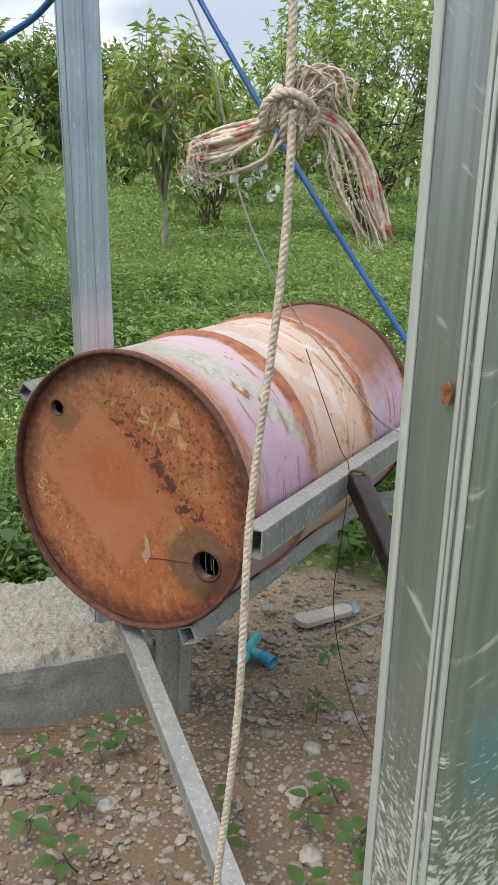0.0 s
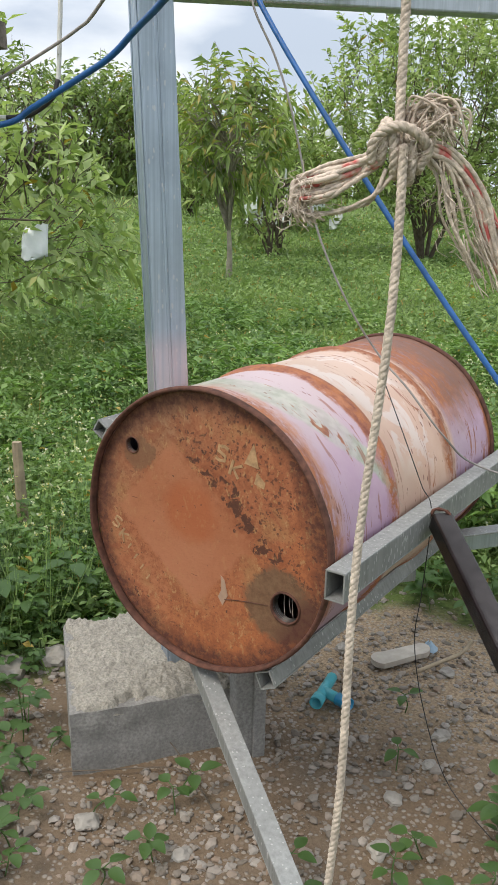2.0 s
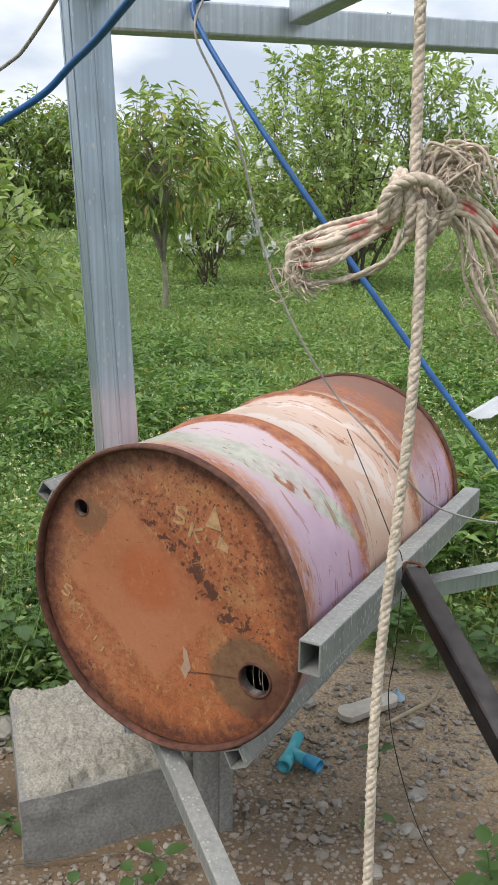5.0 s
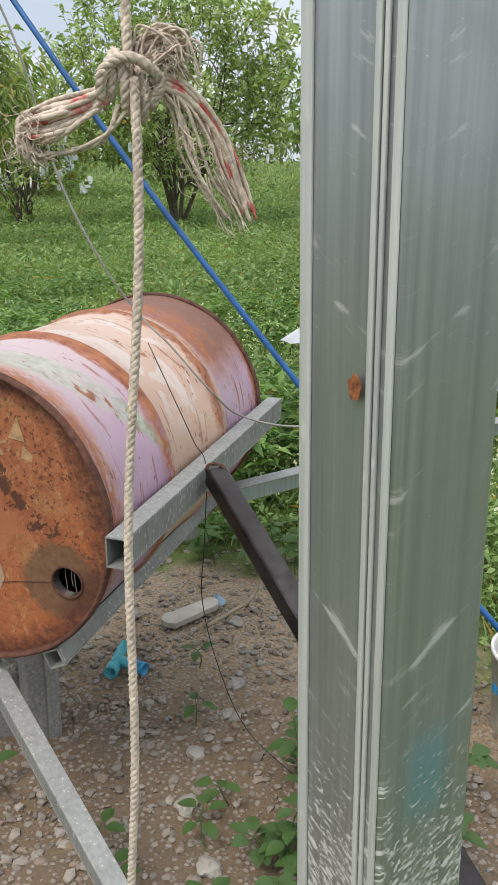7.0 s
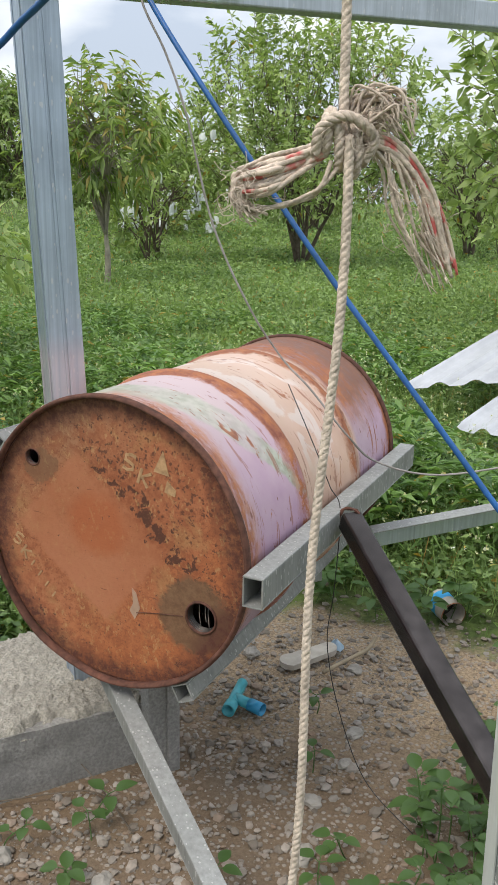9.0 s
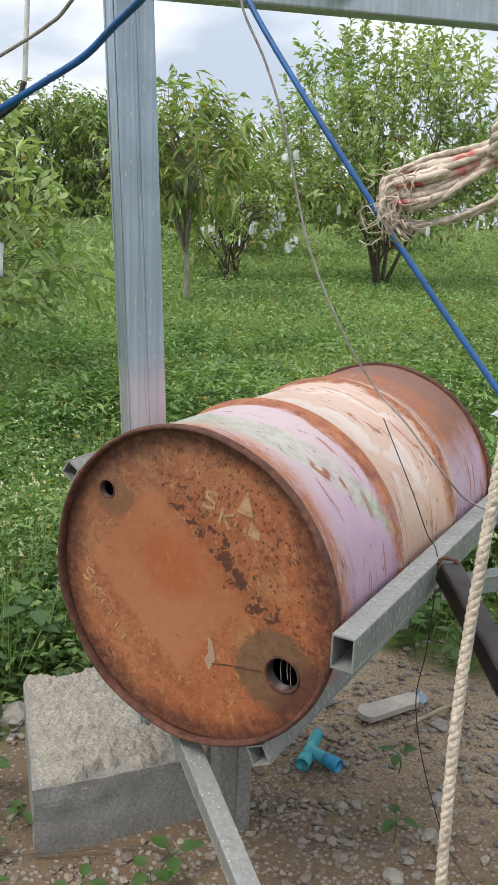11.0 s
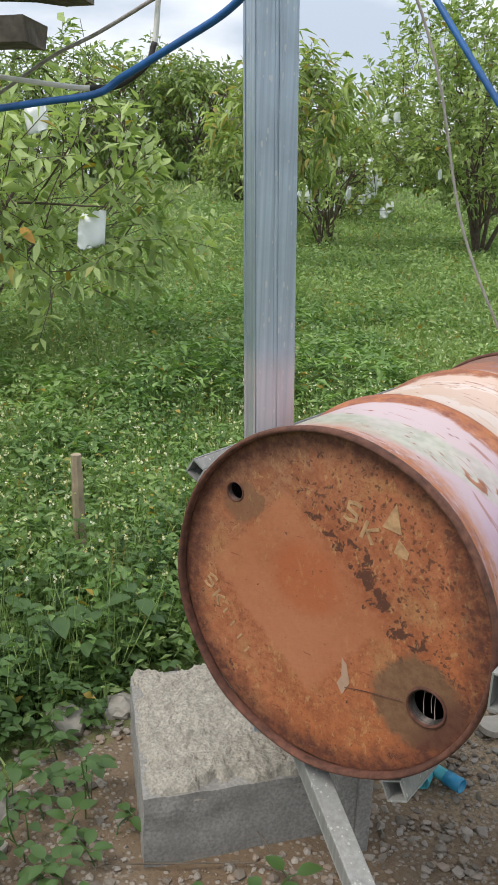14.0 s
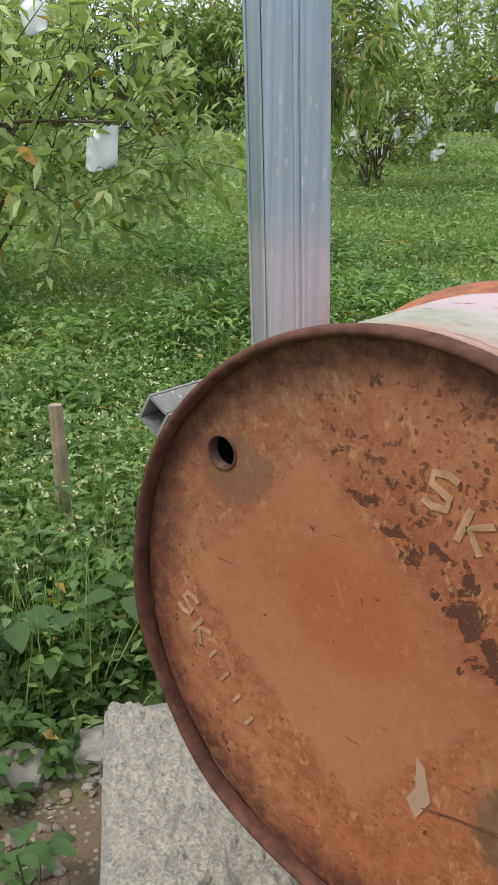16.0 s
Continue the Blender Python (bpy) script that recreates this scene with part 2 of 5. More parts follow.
    c = mix(nt, calc(nt, "MULTIPLY", ramp(nt, grain, (0.53, 0.0), (0.6, 0.75)), calc(nt, "MULTIPLY", off, ramp(nt, wash, (0.35, 0.25), (0.6, 0.9)))), c, (0.17, 0.052, 0.024))
    c = mix(nt, calc(nt, "MULTIPLY", ramp(nt, noisy(nt, coords(nt, (90, 90, 55), (0, 30, 0)), 1.0, 6, 0.75), (0.56, 0.0), (0.63, 0.6)), off), c, (0.43, 0.25, 0.11))
    # stained patches round both bungs
    for bx, bz, r, much in ((0.172, -0.108, 0.083, 0.9), (-0.163, 0.13, 0.042, 0.6)):
        dd = calc(nt, "SQRT", calc(nt, "ADD", calc(nt, "POWER", calc(nt, "SUBTRACT", x, bx), 2.0), calc(nt, "POWER", calc(nt, "SUBTRACT", z, bz), 2.0)))
        dd = calc(nt, "ADD", dd, calc(nt, "MULTIPLY", calc(nt, "SUBTRACT", noisy(nt, v, 30, 7, 0.7), 0.5), 0.07))
        st = ramp(nt, calc(nt, "DIVIDE", dd, r), (0.82, much), (0.96, 0.0))
        c = mix(nt, st, c, mix(nt, ramp(nt, fine, (0.4, 0.0), (0.6, 1.0)), (0.115, 0.062, 0.034), (0.17, 0.1, 0.055)))
    # dark rust ring at the edge, with the rim's inner shadow painted in
    edge = calc(nt, "ADD", rr, calc(nt, "MULTIPLY", calc(nt, "SUBTRACT", wash, 0.5), 0.09))
    c = mix(nt, calc(nt, "MULTIPLY", ramp(nt, edge, (0.228, 0.0), (0.262, 1.0)), ramp(nt, fine, (0.36, 0.5), (0.6, 1.0))), c, (0.085, 0.03, 0.02))
    nt.links.new(c, b.inputs["Base Color"])
    nt.links.new(ramp(nt, sq, (0.0, 0.72), (1.0, 0.5)), b.inputs["Roughness"])
    bump(nt, b, calc(nt, "SUBTRACT", fine, pit), 0.35, 0.002)
    return m


def shell_paint():
    """Drum side: lilac, then whitish peach paint, scratched and rusted through along the hoops and over the far top."""
    m, nt, b = material("flaking_drum_paint", 0.5, 0.0, 0.4)
    v = coords(nt)
    x, y, z = axes(nt, v)
    soft = calc(nt, "SUBTRACT", noisy(nt, v, 6.0, 6, 0.65), 0.5)
    rag = calc(nt, "SUBTRACT", noisy(nt, coords(nt, (16, 30, 16)), 1.0, 8, 0.72), 0.5)
    yw = calc(nt, "ADD", y, calc(nt, "MULTIPLY", soft, 0.05))
    yr = calc(nt, "ADD", y, calc(nt, "MULTIPLY", rag, 0.075))
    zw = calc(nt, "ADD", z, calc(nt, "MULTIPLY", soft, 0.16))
    n = noisy(nt, v, 9.0, 6)
    # both paints go paler towards the top and darker over the lower half
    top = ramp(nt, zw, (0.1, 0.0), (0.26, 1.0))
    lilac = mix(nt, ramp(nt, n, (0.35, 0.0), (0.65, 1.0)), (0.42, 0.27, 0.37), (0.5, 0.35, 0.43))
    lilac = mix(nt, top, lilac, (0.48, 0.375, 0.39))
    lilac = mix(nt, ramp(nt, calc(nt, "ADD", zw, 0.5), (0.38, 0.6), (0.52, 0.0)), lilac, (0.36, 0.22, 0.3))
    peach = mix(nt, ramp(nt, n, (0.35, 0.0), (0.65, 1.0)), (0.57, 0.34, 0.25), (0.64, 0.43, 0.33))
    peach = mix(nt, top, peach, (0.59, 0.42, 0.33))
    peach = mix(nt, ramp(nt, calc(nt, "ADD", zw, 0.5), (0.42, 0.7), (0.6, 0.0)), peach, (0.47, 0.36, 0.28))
    c = mix(nt, band(nt, yw, 0.29, 0.62, 0.015), lilac, peach)
    # white worn blotches on the peach band
    white = ramp(nt, noisy(nt, coords(nt, (9, 13, 9)), 1.0, 5, 0.6, 0.6), (0.53, 0.0), (0.57, 0.55))
    white = calc(nt, "MULTIPLY", white, calc(nt, "MULTIPLY", band(nt, yw, 0.33, 0.5, 0.03), ramp(nt, zw, (0.05, 0.0), (0.14, 1.0))))
    c = mix(nt, white, c, (0.7, 0.64, 0.61))
    # grey-green smear running slantwise down the lilac band
    mid = calc(nt, "ADD", 0.1, calc(nt, "MULTIPLY", calc(nt, "SUBTRACT", 0.28, z), 0.85))
    away = calc(nt, "ABSOLUTE", calc(nt, "SUBTRACT", calc(nt, "ADD", y, calc(nt, "MULTIPLY", rag, 0.05)), mid))
    wide = calc(nt, "MULTIPLY", ramp(nt, z, (0.02, 0.05), (0.2, 1.0)), 0.05)
    grn = ramp(nt, calc(nt, "SUBTRACT", wide, away), (0.0, 0.0), (0.012, 1.0))
    c = mix(nt, calc(nt, "MULTIPLY", grn, ramp(nt, n, (0.3, 0.45), (0.6, 1.0))), c, mix(nt, ramp(nt, noisy(nt, v, 45, 6), (0.4, 0.0), (0.6, 1.0)), (0.31, 0.33, 0.25), (0.43, 0.44, 0.36)))
    # rust behind the front rim, along the hoops and over the far top
    grain = noisy(nt, coords(nt, (30, 70, 30)), 1.0, 8, 0.7)
    c = mix(nt, calc(nt, "MULTIPLY", band(nt, yr, -0.05, 0.055, 0.03), ramp(nt, grain, (0.38, 0.2), (0.6, 0.85))), c, (0.43, 0.2, 0.115))
    rust = mix(nt, ramp(nt, grain, (0.35, 0.0), (0.65, 1.0)), (0.19, 0.055, 0.03), (0.43, 0.17, 0.075))
    f = calc(nt, "MULTIPLY", band(nt, yr, -0.05, 0.036, 0.02), ramp(nt, grain, (0.36, 0.15), (0.56, 1.0)))
    for lo, hi, side in ((0.258, 0.29, 0.006), (0.566, 0.6, 0.012)):
        f = calc(nt, "MAXIMUM", f, calc(nt, "MULTIPLY", band(nt, yr, lo, hi, 0.014), ramp(nt, zw, (0.02, 0.25), (0.16, 0.95))))
        f = calc(nt, "MAXIMUM", f, calc(nt, "MULTIPLY", band(nt, yr, (lo + hi) / 2 - side, (lo + hi) / 2 + side, 0.008), ramp(nt, grain, (0.35, 0.2), (0.5, 1.0))))
    far = calc(nt, "MULTIPLY", ramp(nt, yr, (0.6, 0.0), (0.64, 1.0)), ramp(nt, zw, (0.1, 0.0), (0.19, 1.0)))
    f = calc(nt, "MAXIMUM", f, calc(nt, "MULTIPLY", far, ramp(nt, grain, (0.3, 0.55), (0.5, 1.0))))
    f = calc(nt, "MAXIMUM", f, band(nt, yr, 0.85, 0.95, 0.02))
    bare = ramp(nt, noisy(nt, coords(nt, (7, 20, 7), (0, 0, 18)), 1.0, 10, 0.72, 1.2), (0.6, 0.0), (0.635, 0.9))
    f = calc(nt, "MAXIMUM", f, bare)
    streaks = ramp(nt, noisy(nt, coords(nt, (9, 42, 9), (0, 0, 10)), 1.0, 8, 0.7, 0.6), (0.56, 0.0), (0.62, 0.9))
    f = calc(nt, "MAXIMUM", f, calc(nt, "MULTIPLY", streaks, band(nt, yw, 0.62, 0.85, 0.03)))
    c = mix(nt, f, c, rust)
    c = mix(nt, calc(nt, "MULTIPLY", far, ramp(nt, calc(nt, "ADD", yw, calc(nt, "MULTIPLY", soft, 0.3)), (0.7, 0.0), (0.78, 0.75))), c, (0.17, 0.1, 0.08))
    # short dark nicks and long thin scratches
    nick = spots(nt, coords(nt, (1, 2.6, 1), (0, 0, 20)), 40.0, 0.42, ramp(nt, noisy(nt, v, 7, 4), (0.42, 0.25), (0.62, 1.0)))
    c = mix(nt, calc(nt, "MULTIPLY", nick, 0.85), c, (0.17, 0.05, 0.03))
    scr = ramp(nt, noisy(nt, coords(nt, (8, 75, 8), (0, 0, 24)), 1.0, 3, 0.5, 0.7), (0.645, 0.0), (0.66, 0.7))
    c = mix(nt, scr, c, (0.27, 0.1, 0.055))
    nt.links.new(c, b.inputs["Base Color"])
    nt.links.new(ramp(nt, f, (0.0, 0.42), (1.0, 0.8)), b.inputs["Roughness"])
    bump(nt, b, calc(nt, "MULTIPLY", f, grain), 0.3, 0.002)
    return m


def leafy(name, lo, hi, spot=(0.35, 0.25, 0.04), rough=0.45, patch=0.6, spots=0.985):
    m, nt, b = material(name, rough, 0.0, 0.35)
    r = island(nt)
    v = coords(nt)
    c = mix(nt, r, lo, hi)
    c = mix(nt, ramp(nt, noisy(nt, v, patch, 3), (0.4, 0.0), (0.7, 0.5)), c, tuple(k * 1.2 for k in hi))
    c = mix(nt, ramp(nt, noisy(nt, v, patch * 2.3, 4), (0.48, 0.0), (0.64, 0.45)), c, (lo[0] * 0.72, lo[1] * 0.78, lo[2] * 0.8))
    c = mix(nt, ramp(nt, r, (spots, 0.0), (min(spots + 0.004, 1.0), 1.0)), c, spot)
    nt.links.new(c, b.inputs["Base Color"])
    t = nt.nodes.new("ShaderNodeBsdfTranslucent")
    nt.links.new(mix(nt, 1.0, c, (1.05, 1.15, 0.6), "MULTIPLY"), t.inputs["Color"])
    s = nt.nodes.new("ShaderNodeMixShader")
    s.inputs[0].default_value = 0.36
    nt.links.new(b.outputs[0], s.inputs[1])
    nt.links.new(t.outputs[0], s.inputs[2])
    nt.links.new(s.outputs[0], nt.nodes["Material Output"].inputs["Surface"])
    return m


def ground_material():
    m, nt, b = material("earth", 0.95, 0.0, 0.2)
    v = coords(nt)
    at = nt.nodes.new("ShaderNodeAttribute")
    at.attribute_name = "bare"
    soil = mix(nt, ramp(nt, noisy(nt, v, 3.2, 6, 0.6), (0.38, 0.0), (0.62, 1.0)), (0.178, 0.124, 0.078), (0.172, 0.135, 0.098))
    sx, sy, sz = axes(nt, v)
    sand = ramp(nt, calc(nt, "MULTIPLY", calc(nt, "ADD", sy, calc(nt, "MULTIPLY", noisy(nt, v, 2.5, 5), 0.9)), 0.25), (0.52, 0.0), (0.62, 0.9))
    soil = mix(nt, sand, soil, (0.4, 0.3, 0.195))
    soil = mix(nt, ramp(nt, noisy(nt, v, 110, 9, 0.8), (0.42, 0.0), (0.6, 0.85)), soil, (0.13, 0.092, 0.06))
    d, col = cells(nt, v, 75.0)
    sx, _, _ = axes(nt, col)
    grit = calc(nt, "MULTIPLY", ramp(nt, d, (0.3, 1.0), (0.5, 0.0)), ramp(nt, sx, (0.45, 0.0), (0.55, 0.8)))
    soil = mix(nt, grit, soil, (0.31, 0.275, 0.235))
    turf = mix(nt, ramp(nt, noisy(nt, v, 1.3, 6, 0.6), (0.35, 0.0), (0.65, 1.0)), (0.08, 0.12, 0.03), (0.15, 0.2, 0.06))
    turf = mix(nt, ramp(nt, noisy(nt, v, 16, 6, 0.7), (0.4, 0.0), (0.62, 0.9)), turf, (0.05, 0.065, 0.025))
    edge = calc(nt, "ADD", at.outputs["Fac"], calc(nt, "MULTIPLY", calc(nt, "SUBTRACT", noisy(nt, v, 7, 5), 0.5), 0.6))
    nt.links.new(mix(nt, ramp(nt, edge, (0.4, 0.0), (0.6, 1.0)), turf, soil), b.inputs["Base Color"])
    bump(nt, b, calc(nt, "ADD", noisy(nt, v, 60, 8, 0.7), grit), 0.6, 0.008)
    return m


GALV = galvanized("galvanized_steel")
# wash: heights between which the drum's reflection is painted on
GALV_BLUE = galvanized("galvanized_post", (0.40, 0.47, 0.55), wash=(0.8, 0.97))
GALV_NEAR = galvanized("smeared_galvanized_post", (0.4, 0.42, 0.425), 1.0, 0.34, 0.75)
GALV_EDGE = galvanized("chalky_post_edge", (0.55, 0.56, 0.54), 0.0, 0.5, 0.35)
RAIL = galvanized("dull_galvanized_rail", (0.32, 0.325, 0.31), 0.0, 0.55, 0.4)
# darker copy of the rail zinc, with the side faces' shade in its colour
RAIL_SIDE = galvanized("shaded_rail_side", (0.27, 0.27, 0.255), 0.0, 0.6, 0.35)
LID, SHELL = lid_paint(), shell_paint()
RIM = plain("rusted_rim", (0.11, 0.046, 0.03), 0.85, 0.0, 0.5, 60, 0.5)
DARK_STEEL = plain("bare_dark_steel", (0.06, 0.052, 0.05), 0.26, 0.8, 0.45, 22, 0.12)
CONCRETE = plain("grey_mortar", (0.25, 0.24, 0.222), 0.92, 0.0, 0.3, 150, 0.8, 0.003)
CRUST = plain("rough_pale_concrete", (0.345, 0.32, 0.27), 0.95, 0.0, 0.36, 170, 1.0, 0.006)
STONE = plain("crushed_stone", (0.33, 0.305, 0.265), 0.9, 0.0, 0.4, 8, 0.4)
ROPE = plain("hemp_coloured_rope", (0.6, 0.5, 0.41), 0.95, 0.0, 0.35, 260, 0.6)
RED, rnt, rbs = material("red_and_beige_yarn", 0.95)
rnt.links.new(mix(rnt, ramp(rnt, noisy(rnt, coords(rnt), 42, 3), (0.46, 0.0), (0.54, 1.0)), (0.6, 0.5, 0.41), (0.52, 0.12, 0.11)), rbs.inputs["Base Color"])
BLUE = plain("blue_cable_sheath", (0.018, 0.1, 0.3), 0.42, 0.0, 0.3, 40, 0.1)
GREY_WIRE = plain("weathered_grey_cable", (0.33, 0.3, 0.28), 0.6, 0.0, 0.25, 60, 0.2)
WHITE_WIRE = plain("white_cable", (0.66, 0.65, 0.61), 0.5, 0.0, 0.15, 40, 0.1)
BLACK_WIRE = plain("black_wire", (0.03, 0.027, 0.025), 0.6, 0.0, 0.3, 60, 0.1)
PVC, PVC_DARK = plain("teal_plastic_pipe", (0.07, 0.36, 0.42), 0.4, 0.0, 0.12, 12, 0.05), plain("blue_plastic_pipe", (0.03, 0.24, 0.42), 0.4, 0.0, 0.12, 12, 0.05)
WOOD = plain("weathered_grey_timber", (0.165, 0.138, 0.115), 0.9, 0.0, 0.5, 40, 0.7, 0.006)
BAMBOO = plain("dry_bamboo", (0.3, 0.24, 0.16), 0.8, 0.0, 0.3, 25, 0.4)
BARK, BARK_PALE = plain("bark", (0.12, 0.095, 0.07), 0.95, 0.0, 0.35, 14, 0.6, 0.01), plain("pale_bark", (0.3, 0.27, 0.21), 0.95, 0.0, 0.3, 14, 0.5, 0.01)
BAG = plain("white_plastic_bag", (0.72, 0.75, 0.75), 0.35, 0.0, 0.08, 20, 0.3, 0.01)
SHEET = plain("white_metal_sheet", (0.44, 0.45, 0.47), 0.4, 0.2, 0.15, 6, 0.05)
CHALK = plain("faded_cream_paint", (0.42, 0.255, 0.13), 0.8, 0.0, 0.35, 90, 0.2)
SCRAP = plain("torn_white_label", (0.4, 0.26, 0.18), 0.8, 0.0, 0.15, 40, 0.2)
DIRTY_WHITE = plain("dirty_white_plastic", (0.42, 0.375, 0.315), 0.7, 0.0, 0.2, 30, 0.2)
CAN_BLUE = plain("blue_label", (0.03, 0.3, 0.6), 0.5)
RUSTY = plain("orange_rust", (0.3, 0.1, 0.035), 0.85, 0.0, 0.6, 220, 0.4)
LEAF_GUAVA = leafy("guava_leaves", (0.16, 0.24, 0.07), (0.46, 0.55, 0.23))
LEAF_MANGO = leafy("mango_leaves", (0.12, 0.2, 0.06), (0.38, 0.46, 0.14), (0.44, 0.36, 0.12), 0.4, 0.9, 0.9)
LEAF_DARK = leafy("far_tree_leaves", (0.1, 0.165, 0.05), (0.3, 0.39, 0.13))
LEAF_WEED = leafy("weed_leaves", (0.075, 0.145, 0.045), (0.31, 0.425, 0.15))
GRASS = leafy("grass_blades", (0.11, 0.19, 0.06), (0.37, 0.48, 0.185), (0.45, 0.28, 0.1), 0.5, 0.35, 0.96)
LEAF_TALL = leafy("long_weed_leaves", (0.06, 0.13, 0.038), (0.23, 0.36, 0.105), rough=0.4)
LEAF_PALE = leafy("pale_leaf", (0.3, 0.42, 0.2), (0.4, 0.5, 0.26), spots=0.999)
LEAF_BROAD = leafy("broad_leaves", (0.04, 0.09, 0.024), (0.095, 0.165, 0.05), rough=0.4)
BLOSSOM = leafy("small_blossoms", (0.65, 0.6, 0.2), (0.75, 0.75, 0.68), (0.7, 0.45, 0.05))
DRY_LEAF = plain("yellowed_leaf", (0.5, 0.28, 0.06), 0.6)
THREAD = plain("bare_steel_thread", (0.075, 0.07, 0.065), 0.4, 0.7, 0.3, 80, 0.2)
HOLE = plain("dark_can_shade", (0.03, 0.02, 0.017), 0.9)
EARTH = ground_material()


# ---- mesh helpers ----
def mesh_of(name, verts, faces, mat, smooth=False):
    me = bpy.data.meshes.new(name)
    me.from_pydata([tuple(v) for v in verts], [], faces)
    me.materials.append(mat)
    if smooth:
        me.polygons.foreach_set("use_smooth", [True] * len(me.polygons))
    me.update()
    return me


def thing(name, at, label, category, group="", kind=""):
    ob = new(name)
    ob.location = at
    ob.empty_display_size = 0.05
    return tagged(ob, label, category, group, kind)


def top_of(ob):
    while ob.parent:
        ob = ob.parent
    return Vector(ob.location)


def part(name, geo, mat, parent, label="", smooth=False):
    """One mesh under a thing or a part; geo is (verts, faces) in world metres."""
    o = top_of(parent)
    ob = new(name, mesh_of(name, [Vector(v) - o for v in geo[0]], geo[1], mat, smooth))
    ob.parent = parent
    if label:
        ob["label"] = label
    return ob


def whole(name, geo, mat, at, label, category, group="", kind="", smooth=False):
    o = Vector(at)
    ob = new(name, mesh_of(name, [Vector(v) - o for v in geo[0]], geo[1], mat, smooth))
    ob.location = o
    return tagged(ob, label, category, group, kind)


def join(*geos):
    V, F = [], []
    for v, f in geos:
        k = len(V)
        V += [Vector(p) for p in v]
        F += [tuple(i + k for i in q) for q in f]
    return V, F


def smooth_path(pts, steps=8):
    """Points of a Catmull-Rom spline through pts."""
    P = [Vector(p) for p in pts]
    P = [P[0] * 2 - P[1]] + P + [P[-1] * 2 - P[-2]]
    out = []
    for i in range(1, len(P) - 2):
        a, b, c, d = P[i - 1:i + 3]
        for s in range(steps):
            t = s / steps
            out.append(0.5 * (2 * b + (c - a) * t + (2 * a - 5 * b + 4 * c - d) * t * t + (3 * b - a - 3 * c + d) * t ** 3))
    return out + [P[-2]]


def tube(pts, radii, sides=8, cap=True):
    P = [Vector(p) for p in pts]
    if isinstance(radii, (int, float)):
        radii = [radii] * len(P)
    V, F = [], []
    side = None
    for i, p in enumerate(P):
        d = (P[min(i + 1, len(P) - 1)] - P[max(i - 1, 0)]).normalized()
        if side is None:
            side = d.orthogonal().normalized()
        side = (side - d * side.dot(d)).normalized()
        up = d.cross(side)
        for k in range(sides):
            a = 2 * math.pi * k / sides
            V.append(p + (side * math.cos(a) + up * math.sin(a)) * radii[i])
    for i in range(len(P) - 1):
        for k in range(sides):
            j = (k + 1) % sides
            F.append((i * sides + k, i * sides + j, (i + 1) * sides + j, (i + 1) * sides + k))
    if cap:
        F += [tuple(range(sides))[::-1], tuple(range((len(P) - 1) * sides, len(P) * sides))]
    return V, F


def lathe(profile, centre, segs=72, axis="y", closed=False):
    """Turns (radius, offset) pairs round an axis through centre."""
    V, F, n = [], [], len(profile)
    c = Vector(centre)
    for k in range(segs):
        a = 2 * math.pi * k / segs
        for r, h in profile:
            p = (r * math.cos(a), h, r * math.sin(a)) if axis == "y" else (r * math.cos(a), r * math.sin(a), h) if axis == "z" else (h, r * math.cos(a), r * math.sin(a))
            V.append(c + Vector(p))
    for k in range(segs):
        j = (k + 1) % segs
        for i in range(n if closed else n - 1):
            i2 = (i + 1) % n
            F.append((k * n + i, k * n + i2, j * n + i2, j * n + i))
    return V, F


UP = Vector((0, 0, 1))


def bar(a, b, w, h, side=None, round_=0.005, hollow=False, wall=0.003):
    """A straight box section from a to b, w across and h deep, with rounded corners; hollow ones are open tubes."""
    a, b = Vector(a), Vector(b)
    d = (b - a).normalized()
    side = Vector(side) if side else d.cross(UP)
    side = (side - d * side.dot(d)).normalized()
    up = side.cross(d).normalized()

    def ring(w, h, r):
        out = []
        for sx, sz, a0 in ((1, 1, 0), (-1, 1, 90), (-1, -1, 180), (1, -1, 270)):
            for k in range(4):
                t = radians(a0 + 30 * k)
                out.append((sx * (w / 2 - r) + r * math.cos(t), sz * (h / 2 - r) + r * math.sin(t)))
        return out
    R = ring(w, h, round_)
    n = len(R)
    V = [a + side * x + up * y for x, y in R] + [b + side * x + up * y for x, y in R]
    F = [(i, (i + 1) % n, n + (i + 1) % n, n + i) for i in range(n)]
    if hollow:
        I = ring(w - 2 * wall, h - 2 * wall, max(round_ - wall, 0.001))
        V += [a + side * x + up * y for x, y in I] + [b + side * x + up * y for x, y in I]
        F += [(2 * n + (i + 1) % n, 2 * n + i, 3 * n + i, 3 * n + (i + 1) % n) for i in range(n)]
        F += [((i + 1) % n, i, 2 * n + i, 2 * n + (i + 1) % n) for i in range(n)]
        F += [(n + i, n + (i + 1) % n, 3 * n + (i + 1) % n, 3 * n + i) for i in range(n)]
    else:
        F += [tuple(range(n))[::-1], tuple(range(n, 2 * n))]
    return V, F


def strip(a, b, width, out, side, thick=0.0012):
    """A thin raised strip laid on a face."""
    return bar(Vector(a) + Vector(out) * thick / 2, Vector(b) + Vector(out) * thick / 2, width, thick, side, thick * 0.4)


